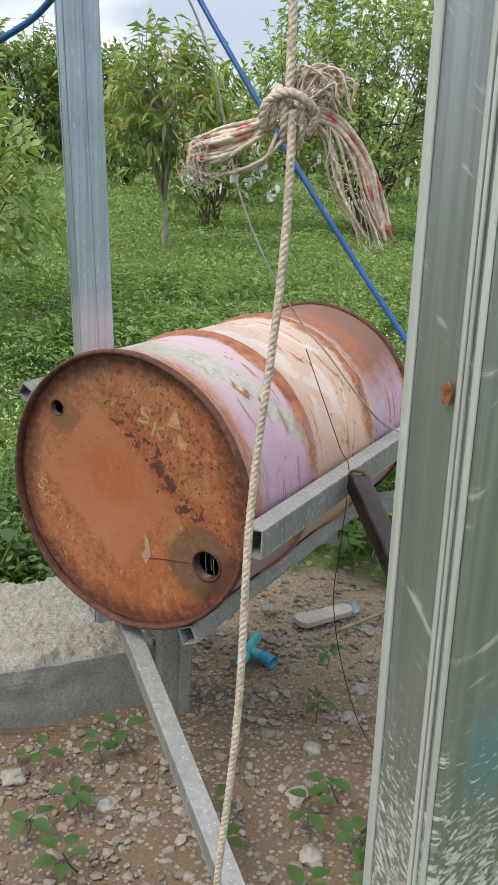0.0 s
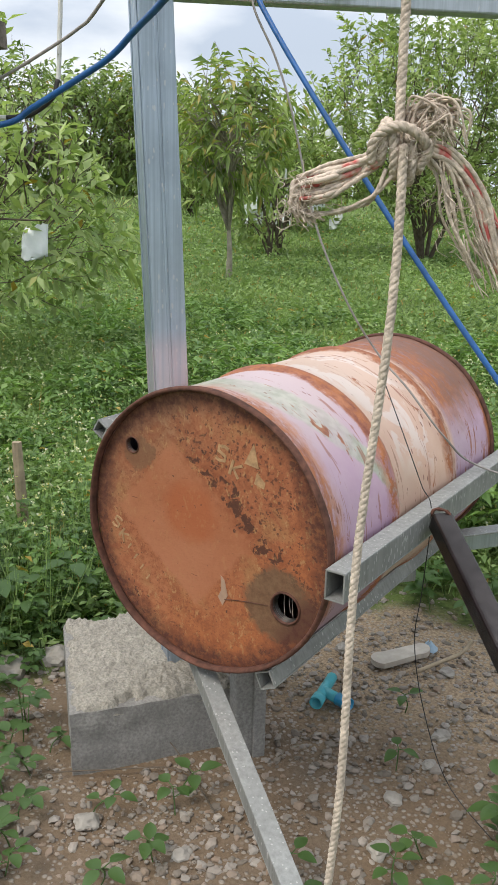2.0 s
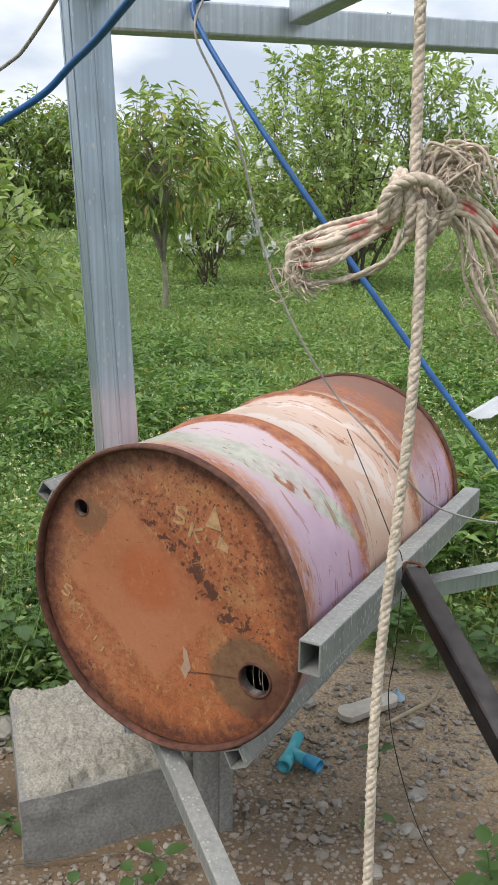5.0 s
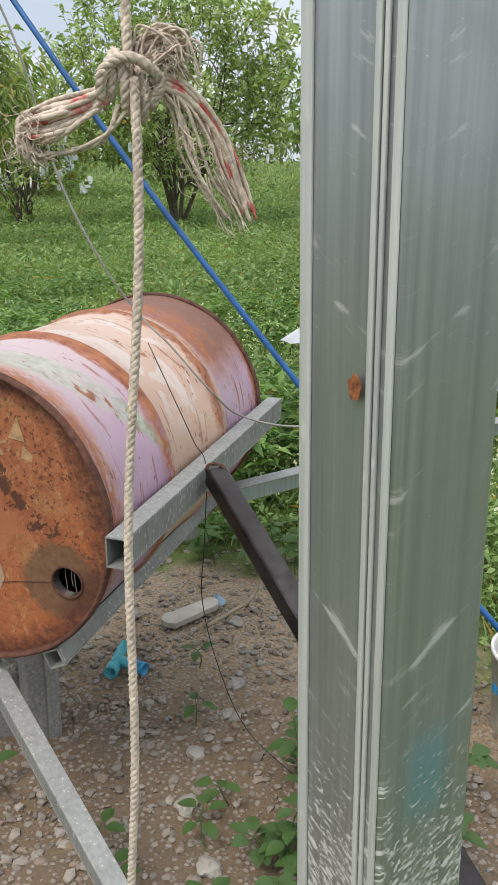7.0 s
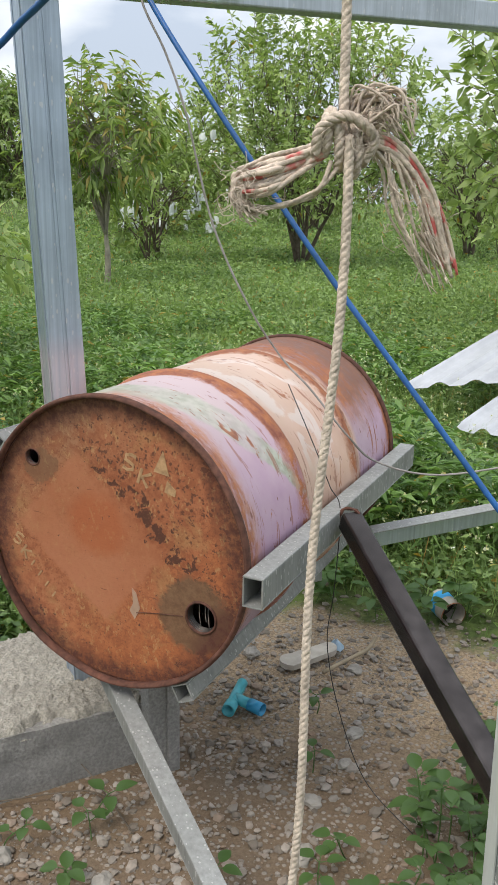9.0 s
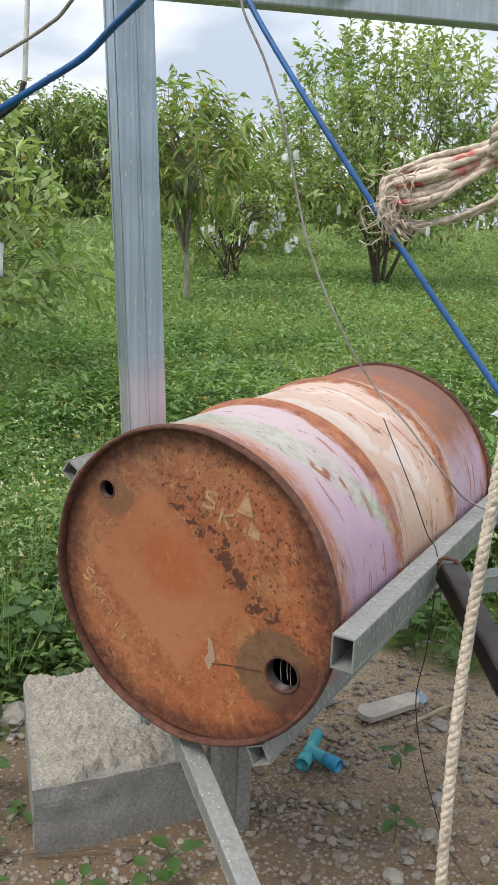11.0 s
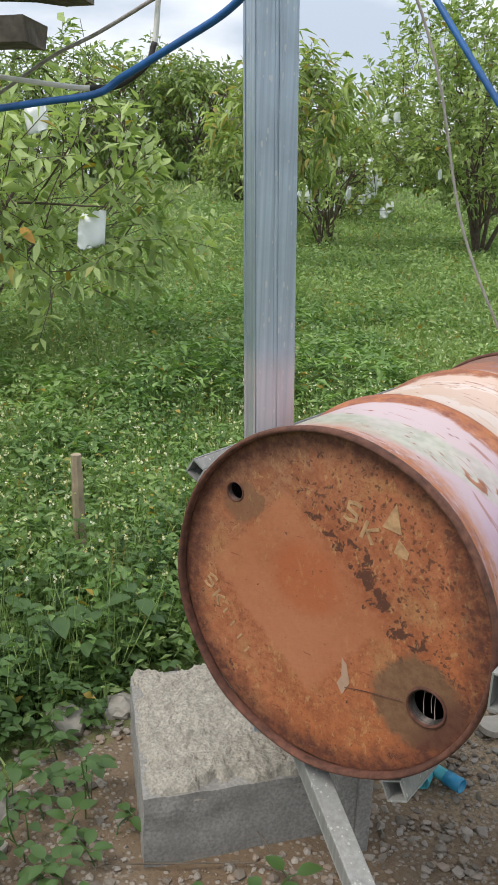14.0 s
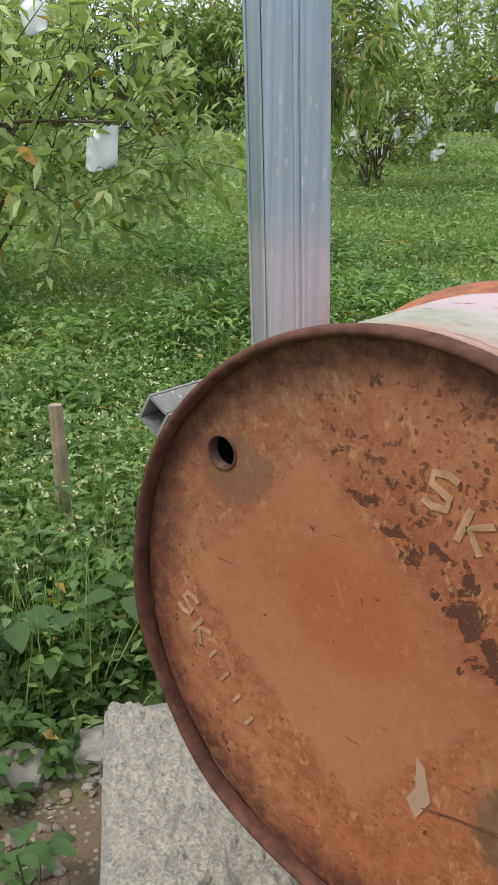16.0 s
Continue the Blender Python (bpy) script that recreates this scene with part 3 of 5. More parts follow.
def leaves(name, P, D, N, L, Wd, mat, fold=0.25, droop=0.0):
    """Many leaves as one mesh: base points P, directions D, normals N, lengths L and widths Wd."""
    P, D, N = (np.asarray(a, float) for a in (P, D, N))
    L, Wd = np.asarray(L, float)[:, None], np.asarray(Wd, float)[:, None]
    D = D / np.linalg.norm(D, axis=1, keepdims=True)
    S = np.cross(D, N)
    S /= np.linalg.norm(S, axis=1, keepdims=True) + 1e-9
    N = np.cross(S, D)
    n = len(P)
    dz = np.array([0, 0, 1.0])
    v = np.stack([P, P + D * L * 0.42 + S * Wd / 2 + N * Wd * fold, P + D * L * 0.5 - dz * L * droop * 0.3, P + D * L * 0.42 - S * Wd / 2 + N * Wd * fold, P + D * L - dz * L * droop], 1).reshape(-1, 3)
    q = np.arange(n)[:, None] * 5
    idx = np.concatenate([q + [0, 2, 1], q + [1, 2, 4], q + [0, 3, 2], q + [2, 3, 4]], 1).reshape(-1)
    me = bpy.data.meshes.new(name)
    me.vertices.add(len(v))
    me.vertices.foreach_set("co", v.astype(np.float32).ravel())
    me.loops.add(len(idx))
    me.loops.foreach_set("vertex_index", idx.astype(np.int32))
    me.polygons.add(len(idx) // 3)
    me.polygons.foreach_set("loop_start", np.arange(0, len(idx), 3, dtype=np.int32))
    me.polygons.foreach_set("loop_total", np.full(len(idx) // 3, 3, np.int32))
    me.materials.append(mat)
    me.update(calc_edges=True)
    return me


rng = np.random.default_rng(7)


def unit(n):
    v = rng.normal(size=(n, 3))
    return v / np.linalg.norm(v, axis=1, keepdims=True)


# ---- ground ----
def bare_at(x, y):
    """How bare the earth is: 1 under the frame, 0 out in the grass."""
    e = ((x + 0.75) / np.where(x < -0.75, 0.9, 0.98)) ** 2 + ((y - 1.2) / 1.36) ** 2
    return np.clip(1.5 - e, 0, 1)


def height_at(x, y):
    r = np.hypot(x + 0.8, y - 1.5)
    h = 0.012 * np.sin(x * 3.1 + 1.3) * np.cos(y * 2.7) + 0.006 * np.sin(x * 9 + y * 7)
    f = np.clip((r - 12) / 33, 0, 1)
    return h * np.clip(r / 0.6, 0.15, 1) + 1.2 * f * f * (3 - 2 * f) + 0.1 * np.clip((r - 3) / 8, 0, 1) * np.sin(x * 0.35) * np.cos(y * 0.3)


def ground():
    g = np.concatenate([-np.geomspace(2500, 3.2, 40), np.linspace(-3, 3, 121), np.geomspace(3.2, 2500, 40)])
    X, Y = np.meshgrid(g - 0.8, g + 1.5, indexing="ij")
    Z = height_at(X, Y)
    Z[bare_at(X, Y) > 0.3] += rng.uniform(-0.004, 0.004, X.shape)[bare_at(X, Y) > 0.3]
    n = len(g)
    V = np.stack([X, Y, Z], -1).reshape(-1, 3)
    F = [(i * n + j, (i + 1) * n + j, (i + 1) * n + j + 1, i * n + j + 1) for i in range(n - 1) for j in range(n - 1)]
    ob = new("ground", mesh_of("ground", V, F, EARTH, True))
    at = ob.data.attributes.new("bare", "FLOAT", "POINT")
    at.data.foreach_set("value", bare_at(X, Y).astype(np.float32).ravel())
    tagged(ob, "gravelly brown earth running out into green turf", "ground", kind="structure")


ground()


# ---- drum ----
DX, DY, DZ, DR = -0.935, 1.318, 0.655, 0.286
DL = 0.875


def circle(cx, cz, r, y, n):
    return [Vector((cx + r * math.cos(2 * math.pi * k / n), y, cz + r * math.sin(2 * math.pi * k / n))) for k in range(n)]


def drum():
    t = thing("steel_drum", (DX, DY, DZ), "rusty steel drum with flaking lilac and peach paint, lying on rails", "drum")
    c = (DX, DY, DZ)
    br = DR - 0.008
    prof = [(DR - 0.006, 0.0175), (br, 0.021)]
    for h in (0.283, 0.578):
        prof += [(br, h - 0.022), (br + 0.005, h - 0.012), (br + 0.009, h), (br + 0.005, h + 0.012), (br, h + 0.022)]
    prof += [(br, DL - 0.021), (DR - 0.006, DL - 0.0175)]
    inner = [(r - 0.004, h) for r, h in reversed(prof)]
    body = lathe(prof + inner, c, 120, closed=True)
    # a shallow dent or two in the shell
    V = []
    for p in body[0]:
        q = p - Vector(c)
        k = math.exp(-((q.x - 0.1) ** 2 + (q.y - 0.42) ** 2 + (q.z - 0.26) ** 2) / 0.006) * 0.005
        V.append(p - Vector((q.x, 0, q.z)).normalized() * k)
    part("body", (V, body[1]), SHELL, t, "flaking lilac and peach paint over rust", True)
    # rolled chimes
    for name, h in (("front_chime", 0.008), ("rear_chime", DL - 0.008)):
        pr = [(DR - 0.005 + 0.0052 * math.cos(a), h + 0.0105 * math.sin(a)) for a in [2 * math.pi * k / 10 for k in range(10)]]
        g = lathe(pr, c, 120, closed=True)
        g = ([p + Vector((0, 0.0015 * math.sin(9 * math.atan2(p.z - DZ, p.x - DX)), 0)) for p in g[0]], g[1])
        part(name, g, RIM, t, "dark rusted rolled rim", True)
    # heads, the front one with two bung holes
    bm = bmesh.new()
    bungs = ((DX + 0.187, DZ - 0.107, 0.029), (DX - 0.178, DZ + 0.143, 0.0155))
    y0 = DY + 0.016
    loops = [circle(DX, DZ, DR - 0.009, y0, 96)] + [circle(x, z, r, y0, 28) for x, z, r in bungs]
    edges = []
    for lp in loops:
        vs = [bm.verts.new(p) for p in lp]
        edges += [bm.edges.new((vs[i], vs[(i + 1) % len(vs)])) for i in range(len(vs))]
    bmesh.ops.triangle_fill(bm, use_beauty=True, edges=edges)
    bm.verts.index_update()
    head = part("front_head", ([v.co.copy() for v in bm.verts], [tuple(v.index for v in f.verts) for f in bm.faces]), LID, t, "orange-brown rusted drum head")
    bm.free()
    part("rear_head", (circle(DX, DZ, DR - 0.009, DY + DL - 0.016, 64), [tuple(range(64))]), RIM, t)
    for (x, z, r), nm in zip(bungs, ("large_bung", "small_bung")):
        k = r / 0.0265
        pr = [(r - 0.0005, 0.009), (r - 0.0005, -0.002 * k), (r + 0.0012 * k, -0.0035 * k), (r + 0.003 * k, -0.0025 * k), (r + 0.004 * k, 0.001)]
        part(nm, lathe(pr, (x, y0, z), 32), RIM, head, "open threaded bung hole with a raised collar", True)
        th = [(r - 0.0015 * k * (j % 2), 0.001 + 0.0022 * k * j) for j in range(9)]
        part("thread", lathe(th, (x, y0, z), 32), THREAD, head, "bare steel thread")
    # pale strands added for the slits of light seen in the large hole
    bx, bz, rad = bungs[0]
    for dx, lo in ((-0.008, -0.02), (0.004, -0.012), (0.01, -0.022)):
        q = [(bx + dx, y0 + 0.01, bz + 0.024), (bx + dx - 0.002, y0 + 0.012, bz + 0.004), (bx + dx + 0.001, y0 + 0.011, bz + lo)]
        part("light_slit", tube(smooth_path(q, 4), 0.0005, 5), GREY_WIRE, head, "pale strand standing in for a slit of light")
    # faded stencil marks
    yy = y0 - 0.0012
    def mark(pts, name="stencil_mark", mat=CHALK):
        f = [Vector((DX + a, yy, DZ + b)) for a, b in pts]
        n = len(f)
        part(name, (f + [p + Vector((0, 0.001, 0)) for p in f], [tuple(range(n)), tuple(range(n, 2 * n))[::-1]] + [(i, (i + 1) % n, n + (i + 1) % n, n + i) for i in range(n)]), mat, head)
    def strokes(x, z, size, lines, turn=0.0):
        """Faded stencil strokes: each line in a unit square becomes one thin raised ribbon."""
        ca, sa = math.cos(radians(turn)) * size, math.sin(radians(turn)) * size
        for ln in lines:
            P = [Vector((DX + x + u * ca - w * sa, yy, DZ + z + u * sa + w * ca)) for u, w in ln]
            V, F = [], []
            for i, p in enumerate(P):
                e = (P[min(i + 1, len(P) - 1)] - P[max(i - 1, 0)]).normalized()
                sd = Vector((-e.z, 0, e.x)) * size * 0.1
                V += [p - sd, p + sd, p + sd + Vector((0, 0.001, 0)), p - sd + Vector((0, 0.001, 0))]
            for i in range(len(P) - 1):
                k = i * 4
                F += [(k + j, k + (j + 1) % 4, k + 4 + (j + 1) % 4, k + 4 + j) for j in range(4)]
            F += [(3, 2, 1, 0), tuple(len(V) - 4 + j for j in range(4))]
            part("stencil_mark", (V, F), CHALK, head)

    ess = (((0.4, 0.42), (0.1, 0.5), (-0.3, 0.4), (-0.3, 0.1), (0.3, -0.1), (0.3, -0.4), (-0.1, -0.5), (-0.4, -0.4)),)
    kay = (((-0.3, 0.5), (-0.3, -0.5)), ((0.4, 0.45), (-0.16, 0.0), (0.4, -0.5)))
    strokes(0.04, 0.165, 0.03, ess, -12)
    strokes(0.07, 0.14, 0.03, kay, -18)
    mark(((0.09, 0.155), (0.122, 0.15), (0.11, 0.196)))
    mark(((0.112, 0.12), (0.134, 0.114), (0.136, 0.126), (0.118, 0.142)))
    strokes(-0.222, -0.03, 0.024, ess, -30)
    strokes(-0.205, -0.055, 0.024, kay, -40)
    for k in range(4):
        strokes(-0.19 + 0.016 * k, -0.075 - 0.019 * k, 0.018, (((0.0, 0.4), (0.1, -0.4)),), -45)
    mark(((0.035, -0.126), (0.046, -0.142), (0.058, -0.118), (0.05, -0.088), (0.041, -0.08), (0.043, -0.11)), "torn_label", SCRAP)
    part("scratch", tube(smooth_path([(DX + 0.05, yy, DZ - 0.128), (DX + 0.09, yy, DZ - 0.12), (DX + 0.15, yy, DZ - 0.112)], 4), 0.0008, 5), RIM, head)


drum()


# ---- frame of posts, beams, rails and struts ----
def post(at, top, mat, label, slant=0.04, pivot=0.95, grooves=True, edge=None):
    """Square galvanized post with pressed grooves; at is its near corner on the ground."""
    s = 0.077
    a = Vector(at)
    c = a + U * s / 2 + W * s / 2
    t = thing("steel_post", (c.x, c.y, 0), label, "post", "galvanized frame posts")
    c = Vector((c.x, c.y, 0))
    lean = lambda z: Vector((-0.82, -0.57, 0)) * (z - pivot) * slant
    part("shaft", bar(c + UP * at[2] + lean(at[2]), c + UP * top + lean(top), s, s, U, 0.006), mat, t)
    n1, n2 = -W, -U
    l0, l1 = lean(at[2]), lean(top)
    if grooves:
        for k in (0.46, 0.56):
            p = a + U * s * k
            part("seam", strip(Vector((p.x, p.y, at[2])) + l0, Vector((p.x, p.y, top)) + l1, 0.005, n1, U, 0.002), mat, t)
    for k, wd in ((0.06, 0.005), (0.17, 0.003), (0.24, 0.004), (0.9, 0.009)):
        if grooves and 0.1 < k < 0.3:
            continue
        p = a + W * s * k
        part("seam", strip(Vector((p.x, p.y, at[2])) + l0, Vector((p.x, p.y, top)) + l1, wd, n2, W, 0.0022), edge or mat, t)
    return t


FAR = Vector((-1.228, 1.54, 0.15))
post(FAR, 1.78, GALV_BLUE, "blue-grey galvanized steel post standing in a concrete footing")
NEAR = Vector((-0.076, 0.509, -0.05))
np_ = post(NEAR, 1.95, GALV_NEAR, "galvanized steel post with chalky cement smears and a rust spot", 0.02, 1.3, False, GALV_EDGE)
sp = NEAR + W * 0.026 - U * 0.0
part("rust_spot", ([sp + UP * 1.205 + W * (0.0048 + 0.0005 * math.sin(3 * a) + 0.0003 * math.sin(7 * a)) * math.cos(a) - U * 0.0007 * (1 if k < 24 else 0.2) + UP * ((0.0065 + 0.001 * math.sin(5 * a)) * math.sin(a)) for k in range(48) for a in [2 * math.pi * k / 24]], [tuple(range(24))] + [(k, (k + 1) % 24, 24 + (k + 1) % 24, 24 + k) for k in range(24)]), RUSTY, np_)

beam0 = FAR + U * 0.045 + W * 0.03 - Vector((0.82, 0.57, 0)) * 0.03
bz = 1.69
whole_beam = thing("top_beam", (beam0.x, beam0.y, bz), "grey galvanized box beam joining the post heads", "beam")
part("beam", bar((beam0.x, beam0.y, bz), tuple(beam0 + U * 3.2 + UP * (bz + 0.12 - beam0.z)), 0.05, 0.062, W), GALV, whole_beam)
pb = FAR + U * 0.44 + W * 0.0
part("purlin_stub", bar((pb.x, pb.y, 1.725), tuple(pb + (-W) * 1.2 + UP * (1.73 - pb.z)), 0.045, 0.05, U), GALV, whole_beam)
eb = FAR - W * 0.002
side_beam = thing("side_beam", (eb.x, eb.y, 1.72), "galvanized box beam running back to the near post", "beam")
part("beam", bar((FAR.x + U.x * 0.03, FAR.y + U.y * 0.03, 1.745), (NEAR.x + U.x * 0.03 + W.x * 0.08, NEAR.y + U.y * 0.03 + W.y * 0.08, 1.745), 0.045, 0.05, U), GALV, side_beam)


def channel(t, a, b, w, h, side, lid=1, wall=1, thick=0.003, closed=False):
    """A channel of plates: lid and wall say on which side the cover and the web stand; a closed one has a second web."""
    a, b, side = Vector(a), Vector(b), Vector(side)
    d = (b - a).normalized()
    side = (side - d * side.dot(d)).normalized()
    up = side.cross(d).normalized()
    o = up * lid * (h / 2 - thick / 2)
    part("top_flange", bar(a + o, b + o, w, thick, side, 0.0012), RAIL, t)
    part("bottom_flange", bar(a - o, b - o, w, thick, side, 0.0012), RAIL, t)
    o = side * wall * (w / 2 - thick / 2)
    # webs take the darker copy, so their shade is painted in
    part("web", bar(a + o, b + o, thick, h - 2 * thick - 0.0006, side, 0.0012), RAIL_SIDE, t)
    if closed:
        part("web", bar(a - o, b - o, thick, h - 2 * thick - 0.0006, side, 0.0012), RAIL_SIDE, t)


def rail(name, x, z, y0, y1, w, h, label, turn=0):
    t = thing(name, (x, y0, z), label, "rail", "rails holding the drum")
    channel(t, (x, y0, z), (x, y1, z), w, h, (math.cos(radians(turn)), 0, math.sin(radians(turn))), closed=True)
    return t


rail("support_rail", DX + DR + 0.024, 0.644, 1.286, 2.235, 0.038, 0.056, "weathered galvanized channel along the flank of the drum")
rail("support_rail", DX - 0.25, DZ + 0.166, 1.318, 2.235, 0.03, 0.03, "weathered galvanized channel with a crumpled end beside the drum", 58)
rail("support_rail", DX + 0.155, DZ - 0.263, 1.322, 2.235, 0.036, 0.036, "weathered galvanized channel under the belly of the drum", 25)

st = thing("strut", (-0.9, 1.33, 0.36), "mud-spattered galvanized box strut sloping to the ground", "strut")
channel(st, (-0.99, 1.385, 0.352), (0.02, 0.647, 0.0), 0.036, 0.036, (0.57, 0.82, 0), -1, -1)

br_top, br_end = Vector((-0.585, 1.665, 0.655)), Vector((-0.31, 1.38, 0.498))
bt = thing("brace", tuple(br_top), "dark unpainted steel tube bracing the rail", "brace")
bd = (br_end - br_top).normalized()
part("tube", bar(br_top, br_top + bd * 1.5, 0.044, 0.044, None, 0.008, True, 0.003), DARK_STEEL, bt)

wv = [br_top + Vector((0.024 * math.cos(a), 0.0, 0.026 * math.sin(a))) + bd * (0.002 * math.sin(5 * a)) for a in [2 * math.pi * k / 24 for k in range(25)]]
part("weld_bead", tube(wv, [0.0035 + 0.001 * math.sin(k * 2.1) for k in range(25)], 6), RIM, bt, "rusty weld bead")

cb = thing("cross_bar", (-0.66, 2.06, 0.46), "grey galvanized angle bar behind the drum", "bar")
part("flange", bar((-0.7, 2.03, 0.478), (0.35, 3.45, 0.478), 0.045, 0.004, None, 0.001), RAIL, cb)
part("web", bar((-0.7, 2.03, 0.452), (0.35, 3.45, 0.452), 0.004, 0.046, None, 0.001), GALV, cb)
lc = thing("lower_cross_bar", (-0.78, 1.8, 0.33), "galvanized bar under the drum", "bar")
part("bar", bar((-1.15, 1.62, 0.335), (-0.8, 2.08, 0.335), 0.04, 0.04), RAIL, lc)

# short channel standing beside the footing
sc = thing("stub_post", (-0.97, 1.6, 0), "short mortar-grey steel channel holding up the rail", "post")
c0 = Vector((-0.985, 1.58, 0))
part("web", bar(c0 + UP * -0.03, c0 + UP * 0.345, 0.075, 0.05, U, 0.004), CONCRETE, sc)
part("lip", bar(c0 + U * 0.02 - W * 0.028 + UP * -0.03, c0 + U * 0.02 - W * 0.028 + UP * 0.345, 0.03, 0.01, U, 0.003), CONCRETE, sc)


# ---- concrete footing ----
def footing():
    fl = Vector((-1.257, 1.275, 0))
    W = Vector((-0.733, 0.68, 0))
    t = thing("concrete_footing", tuple(fl + U * 0.19 + W * 0.2), "grey concrete footing block with a rough pale top", "footing")
    a, b, h = 0.385, 0.43, 0.158
    bm = bmesh.new()
    bmesh.ops.create_cube(bm, size=1)
    bmesh.ops.subdivide_edges(bm, edges=bm.edges[:], cuts=18, use_grid_fill=True)
    V = []
    for v in bm.verts:
        p = fl + U * a * (v.co.x + 0.5) + W * b * (v.co.y + 0.5) + UP * (-0.04 + (h + 0.04) * (v.co.z + 0.5))
        V.append(p + Vector((noise.noise(p * 21), noise.noise(p * 21 + Vector((7, 0, 0))), noise.noise(p * 21 + Vector((0, 7, 0))))) * 0.0035)
    bm.verts.index_update()
    F = [tuple(v.index for v in f.verts) for f in bm.faces]
    bm.free()
    part("block", (V, F), CONCRETE, t, "smooth grey mortar sides")
    V, F = [], []
    m = 90
    for i in range(m + 1):
        for j in range(m + 1):
            s, q = i / m, j / m
            p = fl + U * a * s + W * b * q
            d = min(s, 1 - s, q, 1 - q) * 0.4
            inset = 0.008 + 0.03 * noise.fractal(p * 11, 0.8, 2, 4)
            rise = max(-0.01, min((d - inset) * 1.2, 0.018)) + noise.fractal(p * 60, 0.5, 2.1, 6) * 0.006
            V.append(p + UP * (h + (rise if d > 0.004 else -0.02)))
    for i in range(m):
        for j in range(m):
            k = i * (m + 1) + j
            F.append((k, k + m + 1, k + m + 2, k + 1))
    part("rough_top", (V, F), CRUST, t, "lumpy cream-coloured cement crust", True)


footing()


# ---- rope with its knot ----
def strands(path, r, lay, n=3, sides=7, thick=0.62, phase=0.0):
    """Twisted strands round a path."""
    P = smooth_path(path, 1) if len(path) < 3 else path
    out = []
    for s in range(n):
        pts, run = [], 0.0
        side = None
        for i, p in enumerate(P):
            d = (P[min(i + 1, len(P) - 1)] - P[max(i - 1, 0)]).normalized()
            if i:
                run += (p - P[i - 1]).length
            if side is None:
                side = d.orthogonal().normalized()
            side = (side - d * side.dot(d)).normalized()
            a = phase + 2 * math.pi * (s / n + run / lay)
            pts.append(p + (side * math.cos(a) + d.cross(side) * math.sin(a)) * r * (1 - thick) * 1.25)
        out.append(tube(pts, r * thick, sides))
    return out


KNOT = Vector((-0.284, 0.678, 1.311))
rnd = random.Random(5)


def rope():
    t = thing("hanging_rope", tuple(KNOT), "frayed beige twisted rope with a knot and red yarns", "rope")
    K = KNOT
    R = Vector((0.86, 0.5, 0))   # along the tails
    B = Vector((-0.5, 0.86, 0))

    def at(a, z, b=0.0):
        return K + R * a + UP * z + B * b

    def any_way():
        return Vector((rnd.gauss(0, 1), rnd.gauss(0, 1), rnd.gauss(0, 1)))

    low = [at(0.0, 0.004, -0.012) + Vector((-0.0056, -0.081, -0.997)) * s for s in np.linspace(0.0, 1.32, 520)]
    low = [p + Vector((0.003 * math.sin(k * 0.04), 0.002 * math.sin(k * 0.03), 0)) for k, p in enumerate(low)]
    high = [at(-0.003, -0.004, -0.004) + Vector((-0.044, 0.073, 0.996)) * s for s in np.linspace(0.0, 0.62, 250)]
    for path in (low, high):
        for g in strands(path, 0.0035, 0.016, thick=0.73):
            part("strand", g, ROPE, t, smooth=True)
    # turns lying side by side round the bundle
    wrap = []
    for k in range(220):
        a = k / 220 * 2 * math.pi * 5.3
        f = k / 219
        wob = 1 + 0.16 * math.sin(a * 0.83) + 0.1 * math.sin(a * 1.7)
        wrap.append(at(-0.018 + 0.032 * f + 0.0035 * math.sin(a * 0.61 + 1), 0.0125 * math.sin(a) * wob + 0.006 * math.sin(f * 7), 0.009 * math.cos(a) * wob))
    for g in strands(wrap, 0.0035, 0.016):
        part("knot_turn", g, ROPE, t, smooth=True)
    cross = smooth_path([at(-0.022, -0.008, -0.006), at(-0.02, 0.008, -0.012), at(-0.006, 0.016, -0.014), at(0.008, 0.012, -0.013), at(0.018, 0.002, -0.008), at(0.012, -0.012, -0.004)], 14)
    for g in strands(cross, 0.0036, 0.016):
        part("knot_turn", g, ROPE, t, smooth=True)

    def yarn(q, r, mat, name):
        sp_ = smooth_path(q, 8)
        part(name, tube(sp_, [r * (1 - 0.4 * (i / len(sp_)) ** 2) * (1 + 0.12 * math.sin(i * 2.2)) for i in range(len(sp_))], 6), mat, t, "red yarn" if mat is RED else "", True)

    def tail(pts, n, open_, close, r, reds, name, fuzz=0.0):
        """Yarns that leave close together and spread out along the way."""
        m = len(pts)
        for k in range(n):
            o = any_way()
            q = [Vector(p) + o * (close + (open_ - close) * i / (m - 1)) + any_way() * fuzz * (i / (m - 1)) for i, p in enumerate(pts)]
            yarn(q, r * rnd.uniform(0.75, 1.2), RED if k < reds else ROPE, name)

    def fluff(c, n, size, length):
        for k in range(n):
            p0 = Vector(c) + any_way() * size
            d0, d1 = any_way().normalized(), any_way().normalized()
            part("fibre", tube(smooth_path([p0, p0 + d0 * length * 0.5, p0 + d0 * length * 0.6 + d1 * length * 0.5], 4), 0.0003, 4), ROPE, t)

    # brush of yarns fanning out one way, its ends curling back below
    for k in range(15):
        f = k / 14
        q = [at(-0.016, 0.001 - 0.012 * f, rnd.uniform(-0.007, 0.005)), at(-0.034, -0.004 - 0.02 * f, rnd.uniform(-0.008, 0.006)), at(-0.054, -0.01 - 0.024 * f, rnd.uniform(-0.009, 0.007)), at(-0.072 + rnd.uniform(-0.003, 0.003), -0.017 - 0.019 * f, rnd.uniform(-0.01, 0.008))]
        yarn([p + any_way() * 0.0007 for p in q], rnd.uniform(0.0017, 0.0024), RED if k in (3, 6, 7, 10, 12) else ROPE, "tail_yarn")
